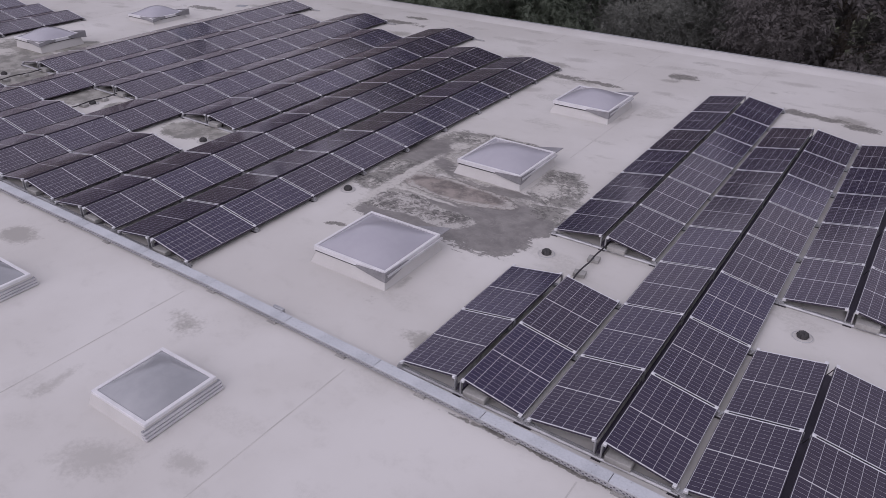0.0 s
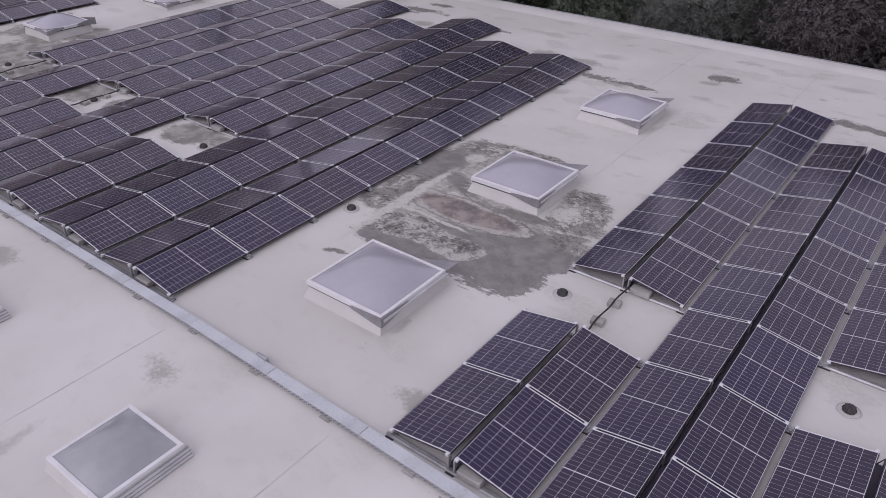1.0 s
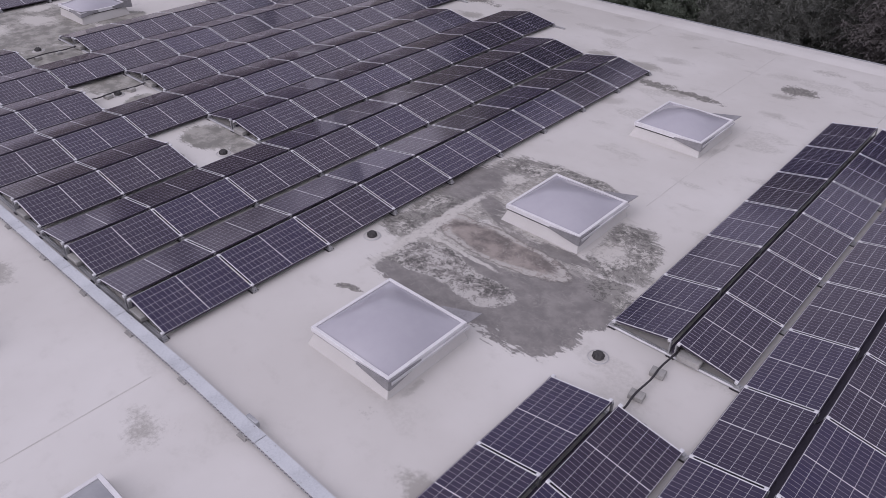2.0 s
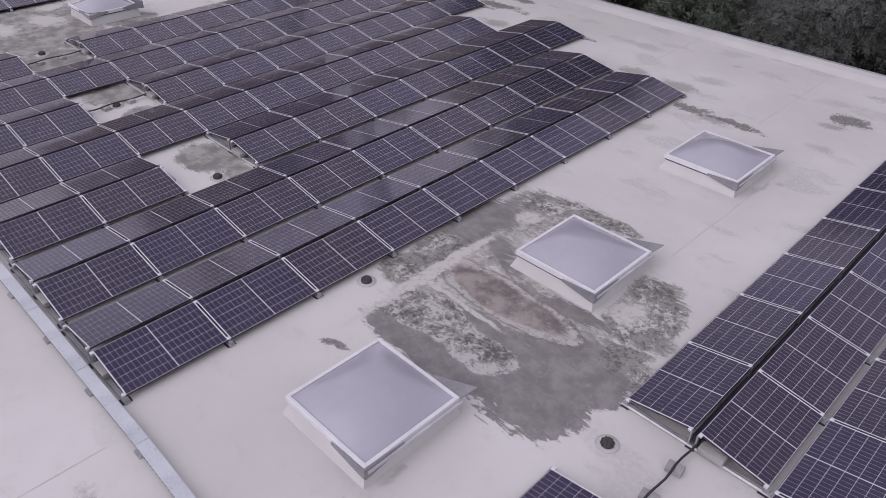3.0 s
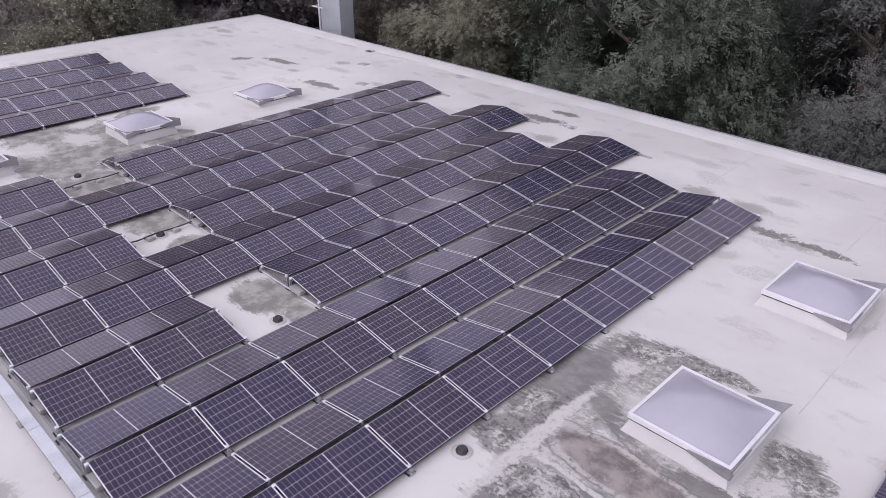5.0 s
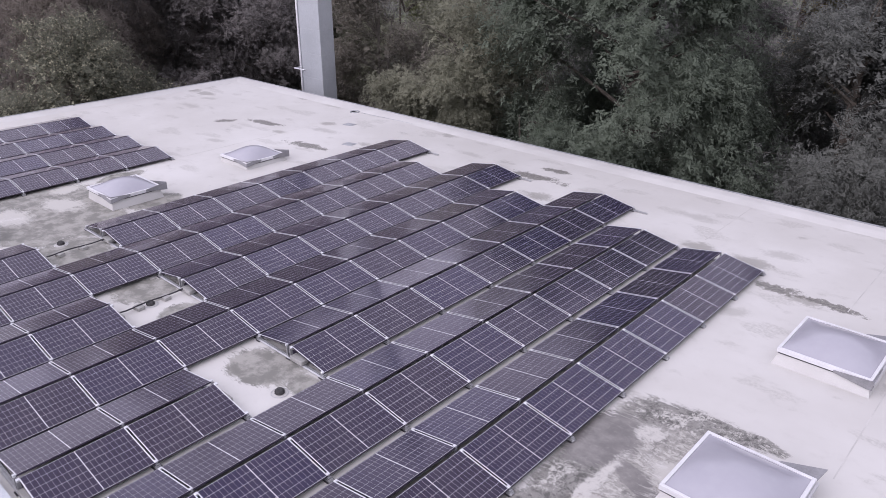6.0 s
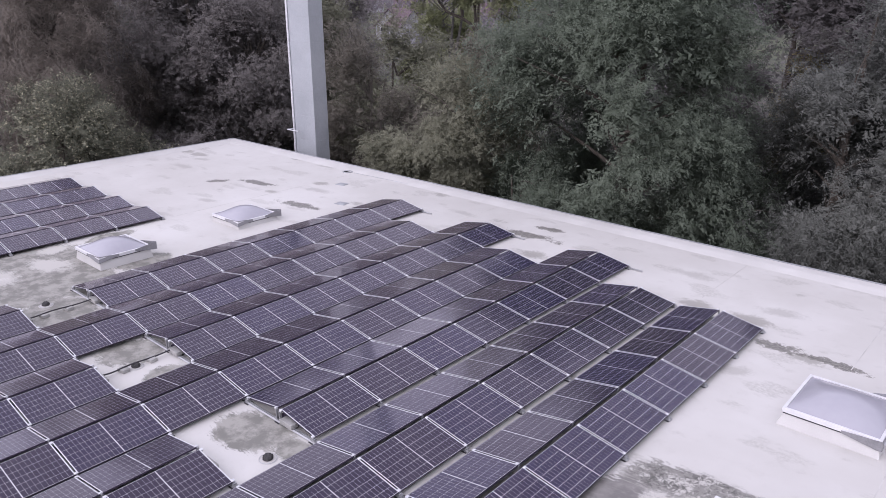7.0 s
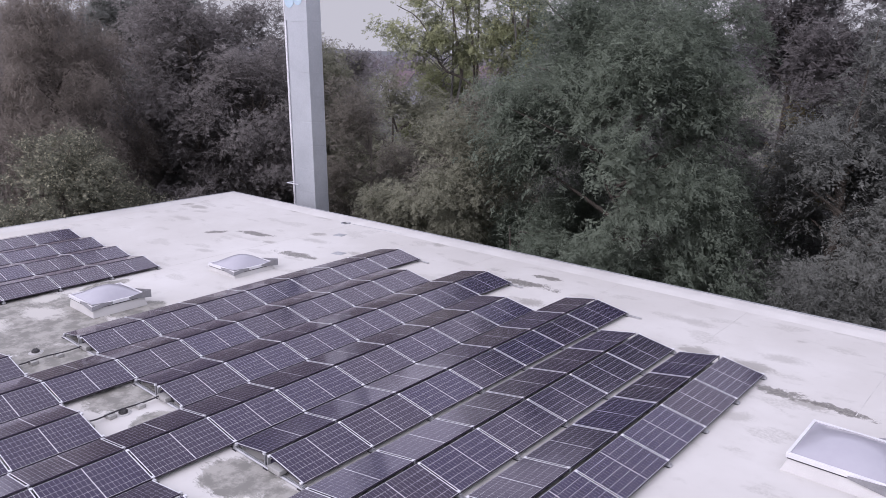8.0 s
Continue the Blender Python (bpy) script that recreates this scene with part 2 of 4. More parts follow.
        silted = blend(n, l, ramp(n, l, cloudy, 0.36, 0.68), (0.130, 0.113, 0.103), (0.300, 0.262, 0.232))
        silted = blend(n, l, calc(n, l, "MULTIPLY", ramp(n, l, grit, 0.52, 0.68), 0.5), silted, (0.44, 0.415, 0.375))
        shore = calc(n, l, "SUBTRACT", 1.0, ramp(n, l, calc(n, l, "ABSOLUTE", calc(n, l, "SUBTRACT", bank, 0.16)), 0.04, 0.17))
        silted = blend(n, l, calc(n, l, "MULTIPLY", shore, ramp(n, l, grit, 0.40, 0.54)), silted, (0.415, 0.395, 0.362))
        colour = blend(n, l, ramp(n, l, bank, 0.0, 0.06), colour, silted)
        line = calc(n, l, "SUBTRACT", 1.0, ramp(n, l, calc(n, l, "ABSOLUTE", calc(n, l, "SUBTRACT", bank, 0.02)), 0.008, 0.04))
        colour = blend(n, l, calc(n, l, "MULTIPLY", line, 0.55), colour, (0.12, 0.113, 0.10))
        # pale dry welds and islands
        colour = blend(n, l, calc(n, l, "MULTIPLY", spread(PALE, 1.1, 0.0, 0.4), ramp(n, l, hair.outputs["Fac"], 0.30, 0.52)), colour, (0.505, 0.485, 0.445))
        wet = calc(n, l, "MULTIPLY", silt, calc(n, l, "SUBTRACT", 1.0, ramp(n, l, bank, 0.0, 0.06)))
        l.new(calc(n, l, "SUBTRACT", 0.62, calc(n, l, "MULTIPLY", wet, 0.2)), s.inputs["Roughness"])
    else:
        # far puddles
        pool = calc(n, l, "ADD", blots(n, l, where, FAR_POOLS), calc(n, l, "MULTIPLY", edge, 0.9))
        far_mud = blend(n, l, ramp(n, l, calc(n, l, "ADD", mid.outputs["Fac"], calc(n, l, "MULTIPLY", small, 0.4)), 0.40, 0.62), (0.155, 0.150, 0.128), (0.32, 0.306, 0.270))
        far_mud = blend(n, l, spread(FAR_DRY, 1.6, -0.1, 0.4, where), far_mud, (0.48, 0.462, 0.42))
        colour = blend(n, l, calc(n, l, "MULTIPLY", ramp(n, l, pool, 0.03, 0.22), 0.92), colour, far_mud)
        s.inputs["Roughness"].default_value = 0.6
    # dark crusts of lichen, and the thin dark line along the cable tray
    crust = ramp(n, l, calc(n, l, "ADD", blots(n, l, where, NEAR_CRUSTS if flooded else CRUSTS_AND_TRAY_LINE), calc(n, l, "MULTIPLY", rough_edge, 1.6)), 0.10, 0.30)
    lichen = blend(n, l, ramp(n, l, fine.outputs["Fac"], 0.4, 0.65), (0.075, 0.07, 0.062), (0.25, 0.235, 0.205))
    colour = blend(n, l, calc(n, l, "MULTIPLY", crust, 0.85), colour, lichen)
    l.new(colour, s.inputs["Base Color"])
    high = calc(n, l, "ADD", calc(n, l, "MULTIPLY", grain.outputs["Fac"], 0.3), calc(n, l, "MULTIPLY", mid.outputs["Fac"], 0.7))
    relief(n, l, s, high, 0.25, 0.02)
    return m


def cell_material():
    m, n, l, s = nodes_of("solar_cell")
    own = n.new("ShaderNodeObjectInfo").outputs["Random"]
    island = n.new("ShaderNodeNewGeometry").outputs["Random Per Island"]
    place = n.new("ShaderNodeTexCoord").outputs["Object"]
    dust = speckle(n, l, place, 1.1, 5, 0.6)
    blue = blend(n, l, ramp(n, l, own, 0.25, 0.95), (0.0078, 0.0068, 0.027), (0.0068, 0.0072, 0.040))
    other = calc(n, l, "FRACT", calc(n, l, "MULTIPLY", own, 7.31))
    brown = blend(n, l, calc(n, l, "MULTIPLY", ramp(n, l, other, 0.55, 0.95), 0.3), blue, (0.012, 0.008, 0.020))
    cell = blend(n, l, calc(n, l, "MULTIPLY", island, 0.25), brown, (0.011, 0.010, 0.030))
    l.new(blend(n, l, calc(n, l, "MULTIPLY", ramp(n, l, dust.outputs["Fac"], 0.35, 0.8), 0.055), cell, (0.32, 0.29, 0.29)), s.inputs["Base Color"])
    l.new(calc(n, l, "ADD", 0.05, calc(n, l, "MULTIPLY", dust.outputs["Fac"], 0.12)), s.inputs["Roughness"])
    s.inputs["IOR"].default_value = 1.58
    s.inputs["Sheen Weight"].default_value = 0.19
    s.inputs["Sheen Roughness"].default_value = 0.4
    s.inputs["Sheen Tint"].default_value = (1.0, 0.82, 0.80, 1)
    s.inputs["Specular Tint"].default_value = (1.0, 0.82, 0.92, 1)
    return m


def leaf_material(name, dark, mid, light, shine=0.7, rare=2.5):
    m, n, l, s = nodes_of(name)
    island = n.new("ShaderNodeNewGeometry").outputs["Random Per Island"]
    place = n.new("ShaderNodeTexCoord").outputs["Object"]
    cloud = speckle(n, l, place, 0.7, 4, 0.6)
    tone = blend(n, l, ramp(n, l, cloud.outputs["Fac"], 0.35, 0.65), dark, mid)
    colour = blend(n, l, calc(n, l, "POWER", island, rare), tone, light)
    l.new(colour, s.inputs["Base Color"])
    s.inputs["Roughness"].default_value = shine
    s.inputs["Specular IOR Level"].default_value = 0.2
    thin = n.new("ShaderNodeBsdfTranslucent")
    l.new(colour, thin.inputs["Color"])
    puff = n.new("ShaderNodeAttribute")
    puff.attribute_name = "puff"
    l.new(puff.outputs["Vector"], s.inputs["Normal"])
    through_leaf = n.new("ShaderNodeVectorMath")
    through_leaf.operation = "SCALE"
    through_leaf.inputs["Scale"].default_value = -1.0
    l.new(puff.outputs["Vector"], through_leaf.inputs[0])
    l.new(through_leaf.outputs[0], thin.inputs["Normal"])
    both = n.new("ShaderNodeMixShader")
    both.inputs[0].default_value = 0.56
    l.new(s.outputs[0], both.inputs[1])
    l.new(thin.outputs[0], both.inputs[2])
    # light that slips between the leaflets
    gaps = n.new("ShaderNodeMixShader")
    gaps.inputs[0].default_value = 0.33
    l.new(both.outputs[0], gaps.inputs[1])
    l.new(n.new("ShaderNodeBsdfTransparent").outputs[0], gaps.inputs[2])
    l.new(gaps.outputs[0], n["Material Output"].inputs["Surface"])
    return m


MEMBRANE, FLOODED = membrane("roof_membrane", False), membrane("silted_membrane", True)
WELD = surface("soiled_weld", (0.43, 0.415, 0.385), (0.58, 0.56, 0.53), 1.3, 0.6, bump=0.1)
EDGE = surface("white_edge_membrane", (0.520, 0.503, 0.475), (0.595, 0.578, 0.548), 0.8, 0.55, bump=0.1)
UPSTAND = surface("greyer_membrane", (0.490, 0.474, 0.450), (0.555, 0.540, 0.515), 1.5, 0.55, bump=0.1)
PVC = surface("white_plastic", (0.602, 0.593, 0.593), (0.705, 0.697, 0.705), 3.0, 0.38, bump=0.05)
CURB = surface("grey_curb", (0.430, 0.421, 0.430), (0.568, 0.559, 0.559), 2.5, 0.5, bump=0.08)
DEFLECT = surface("weathered_deflector_sheet", (0.200, 0.196, 0.202), (0.285, 0.280, 0.286), 2.5, 0.5, 0.15, 30.0, 0.05)
ZINC = surface("galvanised_sheet", (0.30, 0.305, 0.315), (0.46, 0.465, 0.475), 3.0, 0.5, 0.35, 40.0, 0.06)
LID = surface("tray_lid_sheet", (0.430, 0.447, 0.464), (0.585, 0.602, 0.619), 2.2, 0.42, 0.3, 30.0, 0.05)
ALU = surface("aluminium", (0.62, 0.62, 0.63), (0.80, 0.80, 0.81), 8.0, 0.38, 0.55, 80.0, 0.03)
DARKALU = surface("dark_frame_metal", (0.038, 0.030, 0.048), (0.065, 0.053, 0.080), 8.0, 0.45, 0.2, 80.0, 0.03)
RAILALU = surface("mill_aluminium", (0.34, 0.34, 0.345), (0.49, 0.49, 0.495), 5.0, 0.45, 0.5, 60.0, 0.05)
SHEET = surface("white_backsheet", (0.53, 0.53, 0.54), (0.62, 0.62, 0.63), 4.0, 0.2, bump=0.0)
CELL = cell_material()
# near-black for the shade in the ridge gaps and for the tray slots
DARKGAP = surface("dark_gap_sheet", (0.045, 0.036, 0.058), (0.070, 0.058, 0.088), 3.0, 0.55)
RUBBER = surface("black_rubber", (0.020, 0.017, 0.020), (0.042, 0.037, 0.042), 8.0, 0.7)
CONCRETE = surface("concrete_block", (0.24, 0.235, 0.22), (0.42, 0.41, 0.385), 5.0, 0.9, 0.0, 70.0, 0.5, vary=0.3)
IRON = surface("cast_iron", (0.025, 0.024, 0.025), (0.07, 0.066, 0.064), 9.0, 0.65)
OPAL = surface("opal_acrylic", (0.365, 0.354, 0.388), (0.395, 0.384, 0.415), 0.5, 0.17, 0.0, 5.0, 0.0)
DOME_GREY = surface("grey_acrylic", (0.30, 0.305, 0.315), (0.36, 0.362, 0.37), 0.8, 0.15, 0.0, 5.0, 0.0)
CLAD = surface("chimney_cladding", (0.400, 0.416, 0.432), (0.480, 0.496, 0.512), 0.6, 0.4, 0.2, 12.0, 0.03)
TEAL = surface("teal_paint", (0.40, 0.52, 0.60), (0.46, 0.58, 0.66), 3.0, 0.5)
FACADE = surface("rendered_wall", (0.48, 0.46, 0.42), (0.60, 0.58, 0.54), 0.7, 0.85, 0.0, 40.0, 0.2)
SOIL = surface("woodland_floor", (0.035, 0.033, 0.022), (0.075, 0.085, 0.040), 0.05, 0.95, 0.0, 0.8, 0.4)
HILL = surface("far_woods", (0.095, 0.098, 0.105), (0.135, 0.135, 0.135), 0.01, 0.95, 0.0, 0.05, 0.2)
BARK = surface("bark", (0.045, 0.038, 0.030), (0.12, 0.10, 0.08), 3.0, 0.9, 0.0, 25.0, 0.6)
GREYBARK = surface("grey_bark", (0.09, 0.085, 0.075), (0.16, 0.15, 0.135), 3.0, 0.9, 0.0, 25.0, 0.6)
PALEBARK = surface("pale_bark", (0.10, 0.085, 0.07), (0.22, 0.20, 0.17), 3.0, 0.9, 0.0, 25.0, 0.6)
# red tiles and white walls of the houses, dimmed and greyed for distance haze
TILE = surface("red_roof_tiles", (0.095, 0.065, 0.075), (0.135, 0.095, 0.105), 0.6, 0.8)
HOUSEWALL = surface("white_house_wall", (0.24, 0.235, 0.24), (0.31, 0.305, 0.305), 0.6, 0.85)
GLASS = surface("dark_window", (0.03, 0.035, 0.04), (0.05, 0.055, 0.06), 1.0, 0.1)
LEAF_GREEN = leaf_material("ash_leaves", (0.170, 0.200, 0.150), (0.205, 0.240, 0.180), (0.243, 0.284, 0.214))
LEAF_MOSS = leaf_material("moss_green_leaves", (0.182, 0.187, 0.168), (0.222, 0.228, 0.205), (0.271, 0.278, 0.250))
LEAF_DARK = leaf_material("dark_leaves", (0.223, 0.207, 0.195), (0.272, 0.252, 0.238), (0.332, 0.307, 0.290))
LEAF_OLIVE = leaf_material("olive_leaves", (0.238, 0.238, 0.172), (0.290, 0.290, 0.210), (0.354, 0.354, 0.256))
LEAF_DUSK = leaf_material("brownish_leaves", (0.205, 0.187, 0.154), (0.250, 0.228, 0.188), (0.305, 0.278, 0.229))
# darker leaf colour that carries the wood's shade in itself
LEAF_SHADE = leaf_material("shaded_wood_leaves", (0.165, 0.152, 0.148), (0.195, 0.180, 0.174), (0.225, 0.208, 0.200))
LEAF_BRIGHT = leaf_material("flowering_leaves", (0.155, 0.160, 0.118), (0.200, 0.204, 0.150), (0.780, 0.740, 0.530), rare=7.0)
LEAF_YELLOW = leaf_material("poplar_leaves", (0.307, 0.324, 0.176), (0.375, 0.395, 0.215), (0.458, 0.482, 0.262))
LEAF_GOLD = leaf_material("golden_leaves", (0.244, 0.207, 0.104), (0.317, 0.265, 0.143), (0.403, 0.345, 0.195))
# greyish lilac leaves, distance haze put into their colour
LEAF_HAZE = leaf_material("hazy_leaves", (0.232, 0.207, 0.227), (0.275, 0.236, 0.247), (0.317, 0.287, 0.286))
NEEDLES = leaf_material("conifer_sprays", (0.226, 0.197, 0.168), (0.275, 0.240, 0.205), (0.336, 0.293, 0.250))


# ---- building blocks ----
def mesh_of(name, bm, material):
    me = bpy.data.meshes.new(name)
    bm.to_mesh(me)
    bm.free()
    me.materials.append(material)
    return me


def part(name, bm, material, parent, label="", m=None):
    ob = new(name, bm if isinstance(bm, bpy.types.Mesh) else mesh_of(name, bm, material))
    ob.parent = parent
    if m is not None:
        ob.matrix_basis = m
    return tagged(ob, label)


def thing(name, m, label, category, group="", kind=""):
    ob = new(name)
    ob.empty_display_size = 0.1
    ob.matrix_basis = m
    return tagged(ob, label, category, group, kind)


def box(bm, x0, x1, y0, y1, z0, z1, round_by=0.0):
    made = bmesh.ops.create_cube(bm, size=1.0, matrix=Matrix.LocRotScale(((x0 + x1) / 2, (y0 + y1) / 2, (z0 + z1) / 2), None, (x1 - x0, y1 - y0, z1 - z0)))
    if round_by:
        edges = {e for v in made["verts"] for e in v.link_edges}
        bmesh.ops.bevel(bm, geom=list(edges), offset=round_by, segments=1, affect="EDGES")
    return bm


def boxed(*sizes, round_by=0.0):
    bm = bmesh.new()
    for size in sizes:
        box(bm, *size, round_by=round_by)
    return bm


def prism(bm, outline, y0, y1):
    """An outline of (x, z), drawn out along y."""
    a = [bm.verts.new((x, y0, z)) for x, z in outline]
    b = [bm.verts.new((x, y1, z)) for x, z in outline]
    k = len(outline)
    bm.faces.new(a)
    bm.faces.new(b[::-1])
    for i in range(k):
        bm.faces.new((a[i], b[i], b[(i + 1) % k], a[(i + 1) % k]))
    bmesh.ops.recalc_face_normals(bm, faces=bm.faces)
    return bm


def tube(bm, points, radii, sides=6):
    rings = []
    for i, p in enumerate(points):
        p = Vector(p)
        way = Vector(points[min(i + 1, len(points) - 1)]) - Vector(points[max(i - 1, 0)])
        turn = way.to_track_quat("Z", "Y")
        rings.append([bm.verts.new(p + turn @ Vector((math.cos(2 * math.pi * k / sides) * radii[i], math.sin(2 * math.pi * k / sides) * radii[i], 0))) for k in range(sides)])
    for a, b in zip(rings, rings[1:]):
        for k in range(sides):
            bm.faces.new((a[k], a[(k + 1) % sides], b[(k + 1) % sides], b[k]))
    bm.faces.new(rings[0][::-1])
    bm.faces.new(rings[-1])
    return bm


def frustum(bm, low, high):
    """A block between two rectangles (x0, x1, y0, y1, z)."""
    corners = []
    for x0, x1, y0, y1, z in (low, high):
        corners.append([bm.verts.new(c) for c in ((x0, y0, z), (x1, y0, z), (x1, y1, z), (x0, y1, z))])
    a, b = corners
    bm.faces.new(a[::-1])
    bm.faces.new(b)
    for i in range(4):
        bm.faces.new((a[i], a[(i + 1) % 4], b[(i + 1) % 4], b[i]))
    return bm


def lathe(bm, outline, sides=20):
    """A turned body from (radius, z) steps, bottom to top."""
    rings = [[bm.verts.new((r * math.cos(2 * math.pi * k / sides), r * math.sin(2 * math.pi * k / sides), z)) for k in range(sides)] for r, z in outline]
    for a, b in zip(rings, rings[1:]):
        for k in range(sides):
            bm.faces.new((a[k], a[(k + 1) % sides], b[(k + 1) % sides], b[k]))
    bm.faces.new(rings[0][::-1])
    bm.faces.new(rings[-1])
    return bm


# ---- the building and its roof ----
WEST, EAST, SOUTH, NORTH, GROUND = -31.9, 34.0, -30.0, 21.45, -9.0


def roof_slab():
    """A flat slab; the stretch with the large puddle takes the second material."""
    bm = bmesh.new()
    xs, ys = (WEST + 0.3, -0.9, 6.1, EAST - 0.3), (SOUTH + 0.3, 2.2, 10.3, NORTH - 0.3)
    top = {(i, j): bm.verts.new((x, y, 0.0)) for i, x in enumerate(xs) for j, y in enumerate(ys)}
    for i in range(3):
        for j in range(3):
            bm.faces.new((top[i, j], top[i + 1, j], top[i + 1, j + 1], top[i, j + 1])).material_index = int(i == j == 1)
    rim = [top[k] for k in ((0, 0), (1, 0), (2, 0), (3, 0), (3, 1), (3, 2), (3, 3), (2, 3), (1, 3), (0, 3), (0, 2), (0, 1))]
    low = [bm.verts.new((v.co.x, v.co.y, -0.5)) for v in rim]
    for k in range(12):
        bm.faces.new((rim[k], low[k], low[(k + 1) % 12], rim[(k + 1) % 12]))
    bm.faces.new(low[::-1])
    me = mesh_of("roof", bm, MEMBRANE)
    me.materials.append(FLOODED)
    return me


roof = tagged(new("roof", roof_slab()), "flat roof of soiled white membrane with silted puddles", "roof", kind="structure")
for name, size in (("wall_north", (WEST + 0.05, EAST - 0.05, NORTH - 0.3, NORTH - 0.05, GROUND, 0.0)), ("wall_south", (WEST + 0.05, EAST - 0.05, SOUTH + 0.05, SOUTH + 0.3, GROUND, 0.0)),
                   ("wall_west", (WEST + 0.05, WEST + 0.3, SOUTH + 0.3, NORTH - 0.3, GROUND, 0.0)), ("wall_east", (EAST - 0.3, EAST - 0.05, SOUTH + 0.3, NORTH - 0.3, GROUND, 0.0))):
    tagged(new(name, mesh_of(name, boxed(size), FACADE)), "plain rendered outer wall under the flat roof", "wall", kind="structure")


def roof_edge(name, start, end, turn):
    """A low upstand dressed with membrane and a folded metal strip outside it; it runs along its own y."""
    length = (Vector(end) - Vector(start)).length
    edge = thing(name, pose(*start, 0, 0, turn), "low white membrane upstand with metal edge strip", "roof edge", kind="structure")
    part("upstand", prism(bmesh.new(), ((-0.80, 0.001), (-0.42, 0.07), (-0.045, 0.082), (-0.045, -0.02), (-0.42, -0.02)), 0, length), EDGE, edge)
    k = int(length // 3)
    for i in range(k):
        a, b = length * i / k, length * (i + 1) / k
        part("edge_strip", prism(bmesh.new(), ((-0.07, 0.087), (-0.07, 0.094), (0.012, 0.100), (0.012, -0.16), (0.0, -0.16), (0.0, 0.087)), a + 0.004, b - 0.004), ZINC, edge, "folded grey metal strip")
    return edge


roof_edge("trim_north", (WEST, NORTH, 0), (EAST, NORTH, 0), 0).matrix_basis = Matrix.Translation((WEST, NORTH, 0)) @ Matrix(((0, 1, 0, 0), (1, 0, 0, 0), (0, 0, 1, 0), (0, 0, 0, 1)))
roof_edge("trim_west", (WEST, NORTH, 0), (WEST, SOUTH, 0), 180)

ground = tagged(new("ground", mesh_of("ground", boxed((-2200, 2200, -2200, 2200, GROUND - 1, GROUND)), SOIL)), "dark woodland floor and grass round the building", "ground", kind="structure")

# weld lines where membrane sheets overlap
for x, y0, y1 in ((2.2, 15.4, 21.0), (3.72, 9.2, 14.6), (-2.1, 17.2, 21.0), (-6.5, 18.2, 21.0), (6.1, 17.0, 21.0), (4.55, -7.0, -0.6), (0.6, -7.0, -0.6), (-12.0, 18.3, 21.0), (-16.4, 9.5, 20.8), (-20.5, 11.2, 20.8), (8.6, -6.0, -0.6)):
    tagged(new("weld_seam", mesh_of("weld_seam", boxed((x, x + 0.022, y0, y1, -0.002, 0.003)), WELD)), "overlapping weld of two membrane sheets", "roof seam", "roof welds", "structure")

# ---- solar arrays ----
P, W, LOW, TILT, PITCH, TENT = 1.78, 1.066, 0.09, 10.0, 2.29, 2.19
LONG = P - 0.034


def solar_panel():
    """A framed module; its low long edge lies on its own y axis and it rises along x."""
    panel = thing("solar_panel", Matrix(), "tilted dark blue half-cell solar panel in a silver frame", "solar panel", "solar panels")
    t, e, c = 0.035, 0.008, 0.014
    for y in (0, LONG - c):
        end = part("frame_end", boxed((0, W, y, y + c, t - 0.005, t)), ALU, panel, "bright aluminium short side of the frame")
        part("web", boxed((0, W, y + 0.001, y + c - 0.001, 0, t - 0.005)), DARKALU, end, "dark inner web")
    for x in (0, W - e):
        part("frame_side", boxed((x, x + e, c, LONG - c, 0, t - 0.001)), DARKALU, panel, "dark long side of the frame")
    part("laminate", boxed((e, W - e, c, LONG - c, t - 0.010, t - 0.003)), SHEET, panel)
    # dark colour here deepens the shade in the gaps between panel rows
    part("back_cover", boxed((e, W - e, c, LONG - c, t - 0.016, t - 0.0105)), DARKALU, panel, "underside coloured dark to keep the gaps in shade")
    cells = bmesh.new()
    wide, gap, thin, middle = W - 2 * e - 0.016, 0.0056, 0.0033, 0.019
    cw = (wide - 5 * gap) / 6
    ch = ((LONG - 2 * c - 0.016 - middle) / 2 - 9 * thin) / 10
    z = t - 0.0018
    for i in range(6):
        for j in range(20):
            x = e + 0.008 + i * (cw + gap)
            y = c + 0.008 + j * (ch + thin) + (middle - thin if j >= 10 else 0)
            cells.faces.new([cells.verts.new(p) for p in ((x, y, z), (x + cw, y, z), (x + cw, y + ch, z), (x, y + ch, z))])
    tagged(part("cell_grid", cells, CELL, panel, "dark blue half cells behind glass"), kind="stuff")
    return panel


